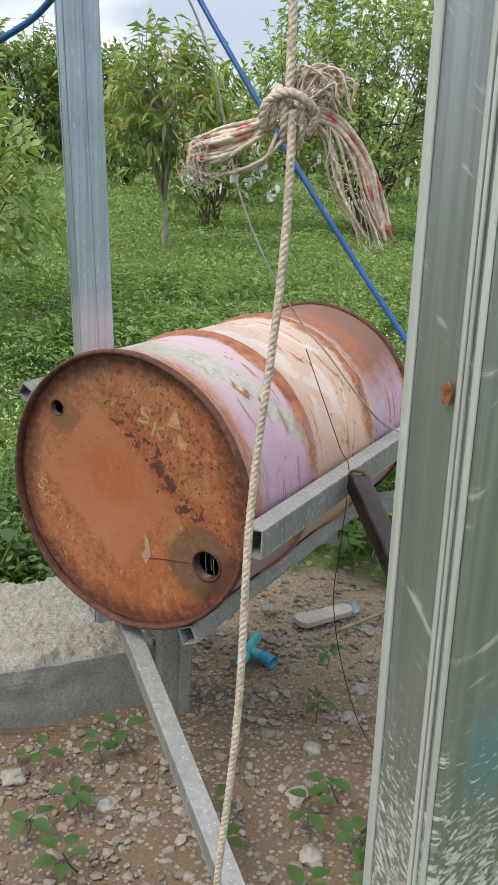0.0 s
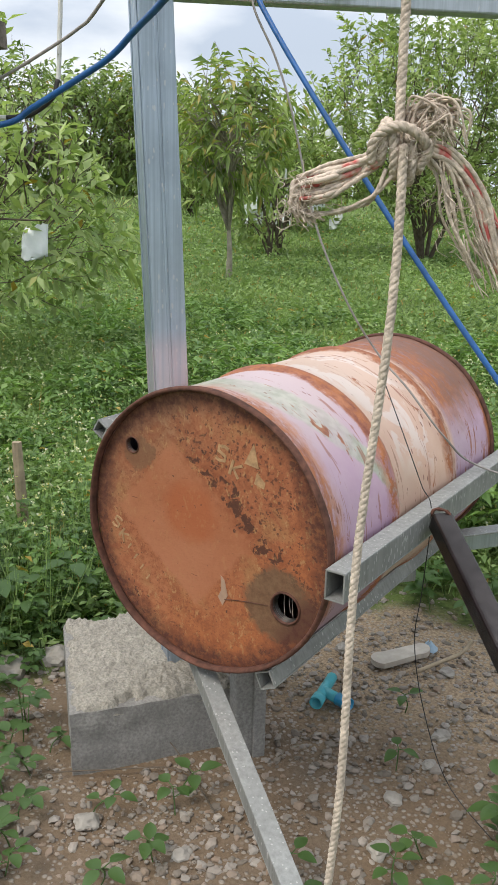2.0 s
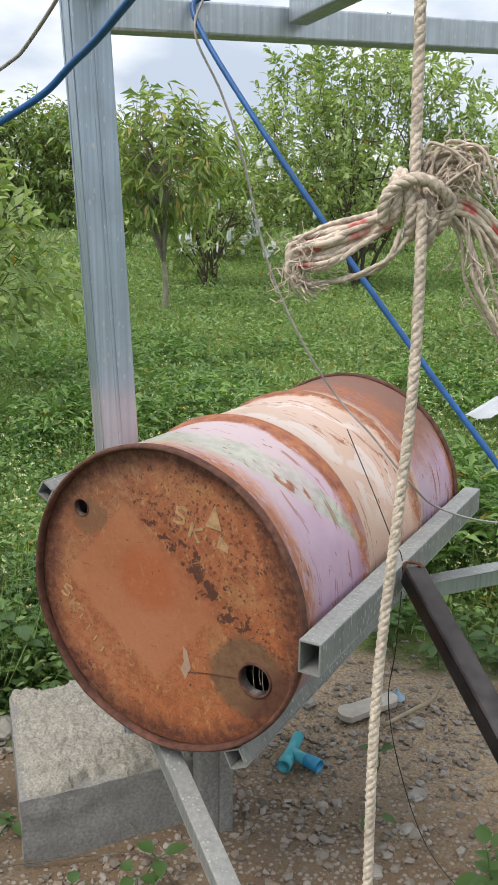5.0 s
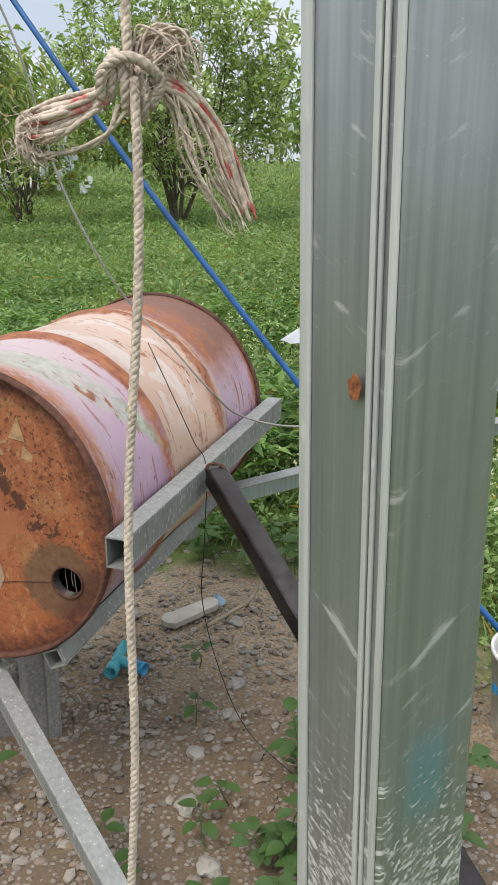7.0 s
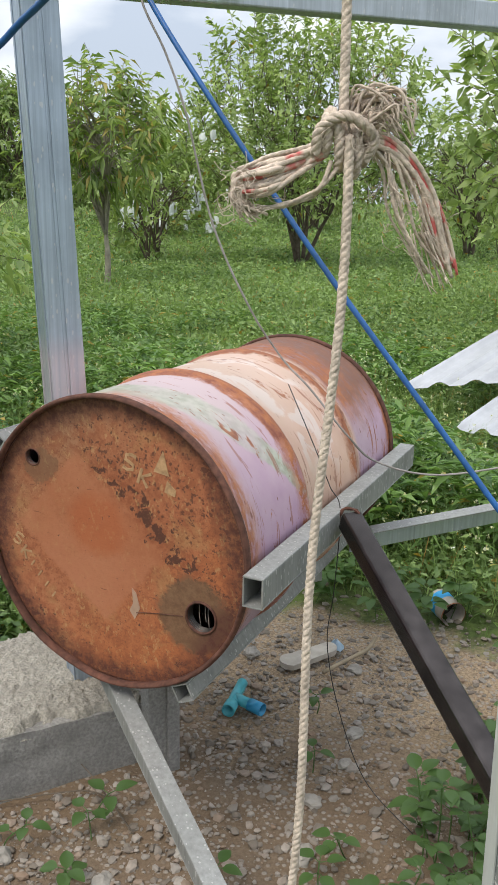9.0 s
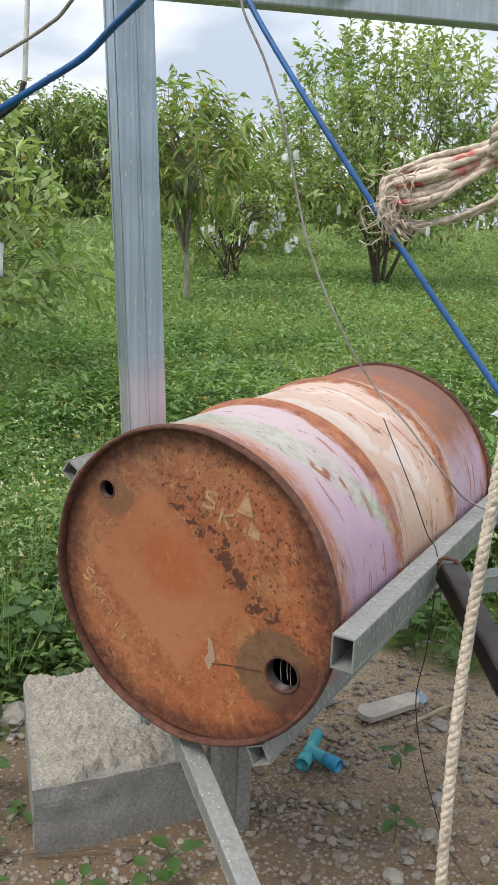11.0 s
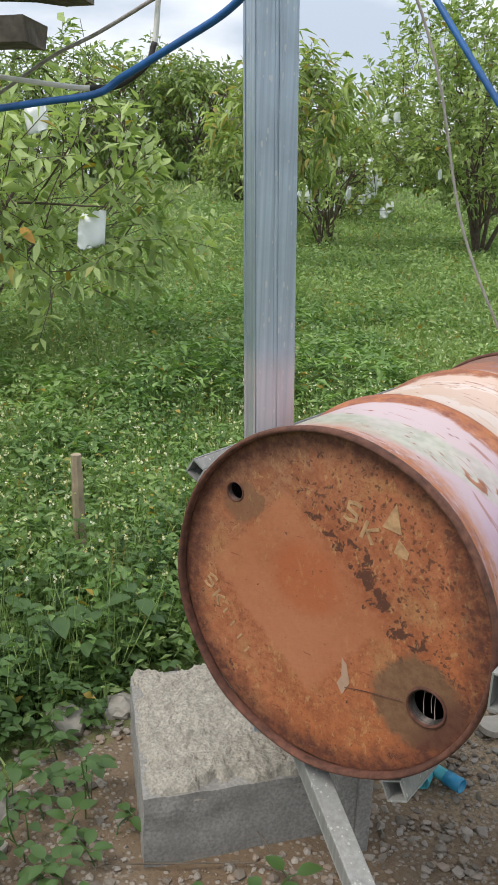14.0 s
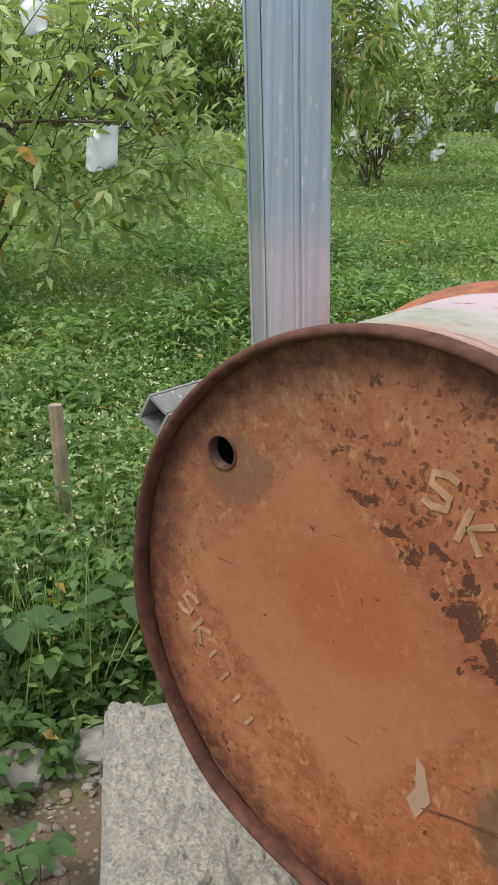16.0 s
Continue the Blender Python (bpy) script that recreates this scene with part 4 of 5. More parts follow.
    for k in range(26):
        f = rnd.uniform(0, 1)
        q = [at(-0.066, -0.018 - 0.016 * f), at(-0.075, -0.022 - 0.014 * f), at(-0.074, -0.034 - 0.01 * f), at(-0.064 + rnd.uniform(-0.008, 0.01), -0.044 - 0.008 * f)]
        yarn([p + any_way() * 0.0024 for p in q], rnd.uniform(0.0008, 0.0015), ROPE, "tail_yarn")
    for k in range(3):
        q = [at(-0.008, -0.012, -0.006), at(-0.015, -0.026, -0.006), at(-0.024, -0.036), at(-0.042, -0.042), at(-0.062, -0.044)]
        yarn([p + any_way() * 0.0016 for p in q], 0.0017, ROPE, "tail_yarn")
    # frayed bight standing above the knot
    tail([at(0.004, 0.012, 0.004), at(0.006, 0.024, 0.004), at(0.016, 0.031, 0.002), at(0.029, 0.027), at(0.035, 0.018)], 24, 0.0045, 0.003, 0.0011, 0, "tuft_yarn", 0.005)
    tail([at(0.01, 0.008), at(0.018, 0.016), at(0.026, 0.018), at(0.032, 0.01)], 22, 0.005, 0.003, 0.0011, 0, "tuft_yarn", 0.003)
    # long end hanging down, part still laid, part unravelled
    tail([at(0.014, 0.006), at(0.032, 0.001), at(0.05, -0.014), at(0.063, -0.036), at(0.072, -0.06), at(0.079, -0.082)], 7, 0.003, 0.0022, 0.0019, 4, "tail_yarn", 0.0012)
    tail([at(0.014, 0.002), at(0.032, -0.008), at(0.048, -0.028), at(0.06, -0.054), at(0.072, -0.08)], 8, 0.0042, 0.0026, 0.0013, 1, "tail_yarn", 0.0025)
    tail([at(0.018, -0.002), at(0.03, -0.016), at(0.036, -0.04), at(0.048, -0.064), at(0.064, -0.084)], 6, 0.0036, 0.0022, 0.0014, 0, "tail_yarn", 0.0025)
    tail([at(0.026, -0.004), at(0.032, -0.02), at(0.032, -0.034)], 12, 0.0045, 0.003, 0.0005, 0, "fibre", 0.005)
    tail([at(0.056, -0.055), at(0.066, -0.074), at(0.074, -0.09)], 16, 0.006, 0.0035, 0.0006, 0, "fibre", 0.004)
    fluff(at(0.0, 0.0), 36, 0.009, 0.016)
    fluff(at(0.022, 0.022), 110, 0.008, 0.016)
    fluff(at(-0.07, -0.036), 80, 0.009, 0.016)
    fluff(at(0.05, -0.04), 50, 0.012, 0.016)


rope()


# ---- cables ----
def cable(name, pts, r, mat, label, steps=10):
    p = smooth_path(pts, steps)
    return whole(name, tube(p, r, 8), mat, p[0], label, "cable", smooth=True)


TIE = Vector((-1.075, 1.705, 1.668))
cable("blue_cable", [TIE + Vector((0.01, 0.03, 0.07)), TIE + Vector((0.004, -0.02, 0.0)), (-0.72, 1.62, 1.245), (-0.4, 1.57, 0.895), (-0.12, 1.53, 0.6), (0.3, 1.5, 0.18), (0.45, 1.5, 0.0)], 0.0056, BLUE, "taut blue plastic cable running down from the beam")
cable("thin_cable", [TIE + Vector((0.0, 0.01, 0.07)), TIE + Vector((0.0, -0.03, -0.01)), (-1.033, 1.7, 1.554), (-0.993, 1.71, 1.443), (-0.94, 1.73, 1.227), (-0.868, 1.76, 1.06), (-0.82, 1.83, 0.945), (-0.746, 1.828, 0.88), (-0.668, 1.866, 0.776), (-0.63, 1.98, 0.69), (-0.5, 2.06, 0.655), (-0.3, 2.2, 0.68)], 0.0025, GREY_WIRE, "thin weathered grey cable lying over the drum")
cable("hanging_wire", [(-0.77, 1.76, 0.9), (-0.677, 1.686, 0.793), (-0.642, 1.694, 0.71), (-0.612, 1.68, 0.665), (-0.61, 1.66, 0.5), (-0.64, 1.72, 0.34), (-0.6, 1.7, 0.2), (-0.52, 1.67, 0.06), (-0.38, 1.6, 0.012)], 0.0011, BLACK_WIRE, "thin black wire drooping from the rail to the ground")
cable("sagging_blue_cable", [(-0.3, 0.9, 1.86), (-0.62, 1.09, 1.71), (-0.97, 1.291, 1.601), (-1.143, 1.392, 1.564), (-1.227, 1.417, 1.528), (-1.312, 1.412, 1.491), (-1.42, 1.396, 1.442), (-1.468, 1.378, 1.414), (-1.562, 1.335, 1.398), (-1.669, 1.3, 1.384), (-1.81, 1.223, 1.367)], 0.0064, BLUE, "sagging blue plastic cable strung between posts")
cable("sagging_grey_cable", [(-0.9, 1.28, 1.85), (-1.12, 1.38, 1.705), (-1.281, 1.438, 1.616), (-1.343, 1.452, 1.591), (-1.424, 1.447, 1.558), (-1.518, 1.427, 1.516), (-1.608, 1.404, 1.48), (-1.764, 1.374, 1.403), (-1.938, 1.302, 1.31)], 0.0035, GREY_WIRE, "sagging thin grey twisted cable")
cable("white_cable", [(-1.395, 1.47, 1.9), (-1.4, 1.468, 1.76), (-1.403, 1.467, 1.65), (-1.406, 1.464, 1.581), (-1.41, 1.46, 1.502), (-1.42, 1.451, 1.466), (-1.469, 1.433, 1.433), (-1.517, 1.413, 1.427), (-1.607, 1.375, 1.435), (-1.7, 1.326, 1.446), (-1.849, 1.255, 1.457)], 0.0048, WHITE_WIRE, "white cable joined with black tape")
whole("cable_tape", tube(smooth_path([(-1.41, 1.46, 1.502), (-1.42, 1.451, 1.466), (-1.469, 1.433, 1.433), (-1.517, 1.413, 1.427)], 6), 0.0056, 8), BLACK_WIRE, (-1.42, 1.451, 1.466), "black tape wound round a white cable", "tape", smooth=True)


def rough_board(a, b, w, h, label):
    V, F = [], []
    a, b = Vector(a), Vector(b)
    d = (b - a)
    s = d.cross(UP).normalized()
    n = 24
    for i in range(n + 1):
        p = a + d * i / n
        for sx, sz in ((-1, -1), (1, -1), (1, 1), (-1, 1)):
            q = p + s * sx * w / 2 + UP * sz * h / 2
            V.append(q + Vector((noise.noise(q * 23), noise.noise(q * 23 + Vector((5, 0, 0))), noise.noise(q * 23 + Vector((9, 0, 0))))) * 0.006)
    for i in range(n):
        for k in range(4):
            F.append((i * 4 + k, i * 4 + (k + 1) % 4, i * 4 + 4 + (k + 1) % 4, i * 4 + 4 + k))
    F += [(3, 2, 1, 0), tuple(n * 4 + k for k in range(4))]
    return whole("timber_board", (V, F), WOOD, a, label, "board", "old boards overhead")


rough_board((-1.49, 1.362, 1.588), (-2.6, 0.78, 1.62), 0.16, 0.05, "weathered grey timber board projecting overhead")
rough_board((-1.56, 1.33, 1.505), (-2.6, 0.78, 1.54), 0.1, 0.04, "cracked weathered timber board under another board")
rough_board((-1.6, 1.3, 1.64), (-2.6, 0.78, 1.665), 0.14, 0.05, "weathered grey timber board lying on another")
whole("timber_post", bar((-2.6, 0.78, -0.1), (-2.6, 0.78, 1.74), 0.12, 0.12, (1, 0, 0), 0.01), WOOD, (-2.6, 0.78, 0), "grey timber post carrying old boards", "post")


# ---- trees ----
def tree(name, base, height, crown, stems, count, leaf, mat, bark, label, seed, droop=0.1, upward=0.5, shoots=0, trunk_r=0.05, bare=0.25, size=7):
    """A tapered trunk with limbs and a crown of many leaves set on twigs. crown: half widths and the crown's middle height."""
    r = random.Random(seed)
    g = np.random.default_rng(seed)
    base = Vector(base)
    t = thing(name, tuple(base), label, "tree")
    cx, cy, cz, mid = crown
    tips, trunks = [], []
    for s in range(stems):
        a = 2 * math.pi * s / max(stems, 1) + r.uniform(-0.5, 0.5)
        out = 0.0 if stems == 1 else 0.45
        top = base + Vector((math.cos(a) * cx * out, math.sin(a) * cy * out, height * r.uniform(0.72, 0.85)))
        m = base.lerp(top, 0.45) + Vector((r.uniform(-1, 1), r.uniform(-1, 1), 0)) * 0.08 * height * (0.4 if stems == 1 else 1)
        p = smooth_path([base + Vector((math.cos(a), math.sin(a), 0)) * trunk_r * (stems > 1) + UP * -0.1, base.lerp(m, 0.5) + Vector((math.cos(a), math.sin(a), 0)) * 0.03, m, top], 6)
        trunks.append(p)
        part("trunk", tube(p, [trunk_r * (1 - 0.8 * k / len(p)) for k in range(len(p))], 7), bark, t, smooth=True)
    limbs = []
    for k in range(26):
        p = trunks[k % stems]
        i = r.randrange(int(len(p) * bare) + 1, len(p))
        a, e = r.uniform(0, 2 * math.pi), r.uniform(-0.45, 0.75)
        end = base + Vector((cx * math.cos(a) * math.cos(e) * 0.85, cy * math.sin(a) * math.cos(e) * 0.85, mid + cz * math.sin(e) * 0.9))
        q = smooth_path([p[i], p[i].lerp(end, 0.5) + UP * 0.06 * height, end], 5)
        limbs.append(tube(q, [trunk_r * 0.4 * (1 - 0.8 * j / len(q)) for j in range(len(q))], 5))
        tips += [q[len(q) // 2], q[-1], q[-2]]
    for lg in limbs:
        part("limb", lg, bark, t, smooth=True)
    # twigs gather leaves in clumps with gaps between
    n = count // size
    v = g.normal(size=(n, 3))
    v /= np.linalg.norm(v, axis=1, keepdims=True)
    rad = g.uniform(0.25, 1.0, n) ** 0.55
    lump = np.array([noise.noise(Vector(x) * 2.3 + Vector((seed, 0, 0))) for x in v])
    rad *= 1 + 0.38 * lump
    c = v * rad[:, None] * np.array([cx, cy, cz]) + np.array([base.x, base.y, base.z + mid])
    gap = np.array([noise.noise(Vector(x) * (1.7 / max(cx, 0.5)) * 1.6 + Vector((0, seed, 0))) for x in c])
    c, v = c[gap > -0.12], v[gap > -0.12]
    tw = v * 0.8 + g.normal(size=c.shape) * 0.5 + np.array([0, 0, upward])
    tw /= np.linalg.norm(tw, axis=1, keepdims=True)
    tl = leaf[0] * g.uniform(1.5, 3.2, len(c))
    if shoots:
        k = shoots
        a = g.uniform(0, 2 * np.pi, k)
        q = np.sqrt(g.uniform(0, 1, k)) * 0.85
        sc_ = np.stack([cx * q * np.cos(a), cy * q * np.sin(a), cz * np.sqrt(1 - q * q) * 1.02], 1) + np.array([base.x, base.y, base.z + mid])
        c = np.concatenate([c, sc_])
        sd = np.stack([g.normal(0, 0.22, k), g.normal(0, 0.22, k), np.ones(k)], 1)
        tw = np.concatenate([tw, sd / np.linalg.norm(sd, axis=1, keepdims=True)])
        tl = np.concatenate([tl, leaf[0] * g.uniform(3.5, 6.5, k)])
    P, D, N, L, Wd = [], [], [], [], []
    per = np.where(np.arange(len(c)) < len(c) - shoots, size, size * 3)
    idx = np.repeat(np.arange(len(c)), per)
    f = g.uniform(0.05, 1, len(idx))
    P = c[idx] + tw[idx] * (tl[idx] * f)[:, None]
    o = g.normal(size=P.shape)
    o -= tw[idx] * (o * tw[idx]).sum(1, keepdims=True)
    o /= np.linalg.norm(o, axis=1, keepdims=True) + 1e-9
    D = o + tw[idx] * 0.7 + np.array([0, 0, -droop * 2])
    N = g.normal(size=P.shape) * 0.5 + np.array([0, 0, 1.0])
    L = leaf[0] * g.uniform(0.65, 1.25, len(P))
    Wd = leaf[1] * g.uniform(0.7, 1.2, len(P))
    P = P - np.array(base)
    ob = new("crown", leaves("crown", P, D, N, L, Wd, mat, 0.22, droop))
    ob.parent = t
    ob["label"] = "many small leaves"
    tg = [tube([c[i] - tw[i] * tl[i] * 0.6, c[i] + tw[i] * tl[i]], [leaf[0] * 0.035, leaf[0] * 0.015], 4, False) for i in range(0, len(c), 2 if len(c) < 3000 else 5)]
    tagged(part("twig_mass", join(*tg), bark, t), kind="stuff")
    return t


def bag(at, w, h, seed, label="white plastic bag tied round a fruit", flat=False):
    r = random.Random(seed)
    V, F, n = [], [], 12
    prof = [(0.06, 1.0), (0.16, 0.9), (0.42, 0.72), (0.5, 0.35), (0.48, 0.05), (0.2, -0.02), (0.01, -0.03)]
    tw = r.uniform(0, 3)
    if flat:
        prof, tw = [(0.3, 1.03), (0.46, 0.97), (0.5, 0.7), (0.52, 0.35), (0.5, 0.04), (0.4, -0.02), (0.01, -0.02)], 0.9 if seed == 1 else tw
        n = 16
    for k, (q, z) in enumerate(prof):
        for s in range(n):
            a = 2 * math.pi * s / n
            w2 = q * w * (1 + 0.18 * math.sin(3 * a + k + seed))
            x, y = w2 * math.cos(a), w2 * (0.16 if flat else 0.5) * math.sin(a)
            V.append(Vector(at) + Vector((x * math.cos(tw) - y * math.sin(tw), x * math.sin(tw) + y * math.cos(tw), (z - 1) * h + r.uniform(-0.08, 0.08) * h + (0.2 * x if flat else 0.0))) + Vector((r.uniform(-1, 1), r.uniform(-1, 1), 0)) * w * 0.06)
    for k in range(len(prof) - 1):
        for s in range(n):
            F.append((k * n + s, k * n + (s + 1) % n, (k + 1) * n + (s + 1) % n, (k + 1) * n + s))
    return whole("fruit_bag", (V, F), BAG, at, label, "bag", "white bags tied round fruit", smooth=True)


def on_field(x, y):
    return (x, y, float(height_at(np.array(x), np.array(y))))


tree("mango_sapling", (-7.25, 10.5, 0), 2.8, (0.78, 0.78, 0.72, 2.1), 1, 3000, (0.2, 0.06), LEAF_MANGO, BARK_PALE, "young mango tree with a thin pale trunk and drooping leaves", 3, 0.28, 0.35, 0, 0.055, 0.5)
tree("guava_tree", on_field(-6.9, 16.9), 4.1, (2.5, 2.2, 1.6, 2.55), 6, 16000, (0.165, 0.072), LEAF_GUAVA, BARK, "bushy guava tree with upright leafy shoots", 11, 0.08, 0.8, 90, 0.05, 0.1)
tree("guava_bush", on_field(-12.6, 21.0), 2.2, (1.5, 1.4, 1.0, 1.25), 4, 5200, (0.16, 0.08), LEAF_GUAVA, BARK, "guava bush hung with white fruit bags", 12, 0.08, 0.6, 26, 0.05, 0.1)
tree("guava_tree", (-5.35, 3.75, 0), 1.8, (1.75, 1.3, 0.72, 1.08), 4, 7600, (0.12, 0.046), LEAF_GUAVA, BARK, "guava tree close by with a large white bag on a branch", 13, 0.1, 0.5, 10, 0.04, 0.1)
for k, (az, r, h, w) in enumerate(((39.5, 41, 4.9, 2.3), (43.5, 43, 5.7, 2.7), (47.5, 42, 5.6, 2.9), (52, 44, 5.9, 3.2), (57, 43, 5.7, 3.2), (41.5, 52, 6.6, 3.4), (34, 54, 4.2, 4.0), (27, 52, 4.0, 4.0), (11, 50, 3.6, 4.0), (0, 48, 4.2, 4.0))):
    x, y = -r * math.sin(radians(az)), r * math.cos(radians(az))
    tree("mango_tree", on_field(x, y), h, (w, w * 0.9, h * 0.48, h * 0.5), 2, 4200, (0.4, 0.15), LEAF_DARK, BARK, "broad dark green tree at the far edge of the orchard", 30 + k, 0.25, 0.3, 0, 0.14, 0.2)
for k in range(16):
    az, r = radians(-3 + 4 * k), 47 + 3 * (k % 3)
    tree("shrub", on_field(-r * math.sin(az), r * math.cos(az)), 2.3, (2.4, 2.0, 1.2, 1.05), 2, 1300, (0.34, 0.14), LEAF_DARK, BARK, "low dense shrub closing the far edge of the orchard", 130 + k, 0.15, 0.4, 0, 0.06, 0.1)
for k, (x, y, h, w) in enumerate(((-4.4, 21.5, 3.2, 1.5), (-3.6, 31, 3.6, 2.3), (-17.8, 23.5, 1.9, 1.1), (-15.2, 24.5, 2.2, 1.4), (-10.2, 26, 2.8, 1.7), (-0.95, 9.7, 3.7, 1.35))):
    tree("guava_tree", on_field(x, y), h, (w, w, h * 0.42, h * 0.56), 3, 4200, (0.17, 0.085), LEAF_GUAVA, BARK, "leafy guava tree standing in the grass", 60 + k, 0.1, 0.6, 20, 0.06, 0.15)

bag((-3.86, 3.66, 1.08), 0.145, 0.17, 1, "crumpled white plastic bag hanging on a guava branch", True)
for k, (x, y, z) in enumerate(((-4.35, 3.4, 1.0), (-4.5, 3.2, 1.35), (-4.1, 3.5, 1.62), (-4.6, 3.3, 1.15))):
    bag((x, y, z), 0.11, 0.13, 2 + k, flat=True)
rb = random.Random(9)
for k in range(36):
    a = rb.uniform(-1.9, -0.2)
    q = rb.uniform(1.45, 1.8)
    bag((-12.6 + q * math.cos(a), 21.0 + q * math.sin(a), rb.uniform(0.75, 2.1)), 0.2, 0.26, 20 + k, flat=True)
for k in range(9):
    a = rb.uniform(-2.6, 0.0)
    bag((-6.9 + 2.35 * math.cos(a), 16.9 + 2.2 * math.sin(a), rb.uniform(1.0, 2.6)), 0.12, 0.15, 60 + k, flat=True)
for k in range(9):
    bag((-9.3 + rb.uniform(-1.1, 0.8), 14.6 + rb.uniform(-0.4, 0.6), rb.uniform(1.1, 1.9)), 0.14, 0.18, 80 + k, flat=True)
tree("guava_bush", (-9.4, 15.2, 0), 2.1, (1.1, 1.0, 0.85, 1.15), 3, 2200, (0.16, 0.08), LEAF_GUAVA, BARK, "small guava bush with a few white fruit bags", 77, 0.08, 0.6, 20, 0.05, 0.1)


# ---- grass, weeds and gravel ----
def field():
    n = 54000
    az = np.radians(rng.uniform(-9, 64, n))
    r = np.exp(rng.uniform(np.log(1.5), np.log(60), n))
    x, y = -np.sin(az) * r, np.cos(az) * r
    keep = bare_at(x, y) < rng.uniform(0.0, 0.25, n)
    keep &= ~((np.abs(x + 1.4) < 0.33) & (np.abs(y - 1.56) < 0.33))
    x, y, r = x[keep], y[keep], r[keep]
    z = height_at(x, y)
    lush = np.array([noise.noise(Vector((a * 0.7, b * 0.7, 3))) for a, b in zip(x, y)])
    far = np.clip((r - 2) / 10, 0, 1)
    return x, y, z, r, lush, far


gx, gy, gz, gr, glush, gfar = field()
# narrow blades
m = 4
i = np.repeat(np.arange(len(gx)), m)
i = i[(gr[i] > 3.1) | (rng.uniform(0, 1, len(i)) < 0.4)]
sp_r = 0.02 + 0.02 * gr[i]
P = np.stack([gx[i] + rng.normal(0, 1, len(i)) * sp_r, gy[i] + rng.normal(0, 1, len(i)) * sp_r, gz[i] - 0.01], 1)
D = np.stack([rng.normal(0, 0.45, len(i)), rng.normal(0, 0.45, len(i)), np.ones(len(i))], 1)
L = np.where(gr[i] < 3.1, 0.7, 1.0) * (0.12 + 0.12 * rng.uniform(0, 1, len(i)) ** 2 + 0.06 * glush[i]) * (1 + 0.25 * gfar[i])
grass = new("grass", leaves("grass", P, D, unit(len(i)), L, 0.0035 + 0.0012 * gr[i], GRASS, 0.1, 0.25))
tagged(grass, "bright green meadow grass between the orchard trees", "grass", kind="stuff")
# broad weeds
sel = np.where((rng.uniform(0, 1, len(gx)) < np.where(gr < 4.5, 0.8, np.clip(0.6 + 1.2 * glush, 0.35, 0.9))) & (gr < 30))[0]
m = 8
i = np.repeat(sel, m)
clump = np.array([noise.noise(Vector((a * 2.3, b * 2.3, 8))) for a, b in zip(gx, gy)])
tall = (0.13 + 0.2 * np.clip(glush[i] + 0.35, 0, 1)) * np.where(gr[i] < 4, 0.72, 0.85) * np.clip(1.0 + 1.3 * clump[i], 0.35, 1.7)
P = np.stack([gx[i] + rng.normal(0, 1, len(i)) * (0.02 + 0.016 * gr[i]), gy[i] + rng.normal(0, 1, len(i)) * (0.02 + 0.016 * gr[i]), gz[i] + rng.uniform(0.05, 1, len(i)) * tall], 1)
D = np.stack([rng.normal(0, 1, len(i)), rng.normal(0, 1, len(i)), rng.normal(0.25, 0.4, len(i))], 1)
N = rng.normal(size=P.shape) * 0.85 + np.array([0, 0, 0.8])
s = (0.024 + 0.0036 * gr[i]) * rng.uniform(0.6, 1.4, len(i))
weeds = new("weeds", leaves("weeds", P, D, N, s, s * rng.uniform(0.28, 0.5, len(s)), LEAF_WEED, 0.15, 0.15))
tagged(weeds, "dense low green weeds covering the ground", "weeds", kind="stuff")
# clumps of taller, long-leaved weeds
n = 2600
az, q = np.radians(rng.uniform(-6, 62, n)), rng.uniform(3.0, 8.5, n)
tx, ty = -np.sin(az) * q, np.cos(az) * q
patchy = np.array([noise.noise(Vector((a * 0.75, b * 0.75, 21))) for a, b in zip(tx, ty)])
keep = (patchy > 0.08) & (bare_at(tx, ty) < 0.02)
tx, ty, patchy = tx[keep], ty[keep], patchy[keep]
i = np.repeat(np.arange(len(tx)), 22)
up_ = (0.16 + 0.5 * patchy[i]) * rng.uniform(0.25, 1, len(i))
P = np.stack([tx[i] + rng.normal(0, 0.025, len(i)), ty[i] + rng.normal(0, 0.025, len(i)), height_at(tx[i], ty[i]) + up_], 1)
D = np.stack([rng.normal(0, 1, len(i)), rng.normal(0, 1, len(i)), rng.normal(0.3, 0.25, len(i))], 1)
s = rng.uniform(0.05, 0.11, len(i))
tagged(new("tall_weeds", leaves("tall_weeds", P, D, rng.normal(size=P.shape) * 0.3 + np.array([0, 0, 1.0]), s, s * 0.27, LEAF_TALL, 0.2, 0.25)), "clumps of taller dark green long-leaved weeds", "weeds", kind="stuff")
# dense low weeds along the edge of the bare earth
n = 1500
tx, ty = rng.uniform(-3.3, -1.55, n), rng.uniform(1.15, 3.4, n)
keep = (bare_at(tx, ty) < 0.12) & (np.hypot(tx + 2.27, ty - 2.0) > 0.12)
tx, ty = tx[keep], ty[keep]
i = np.repeat(np.arange(len(tx)), 22)
up_ = rng.uniform(0.05, 0.24, len(tx))[i] * rng.uniform(0.2, 1, len(i))
P = np.stack([tx[i] + rng.normal(0, 0.022, len(i)), ty[i] + rng.normal(0, 0.022, len(i)), height_at(tx[i], ty[i]) + up_], 1)
D = np.stack([rng.normal(0, 1, len(i)), rng.normal(0, 1, len(i)), rng.normal(0.2, 0.3, len(i))], 1)
s = rng.uniform(0.022, 0.046, len(i))
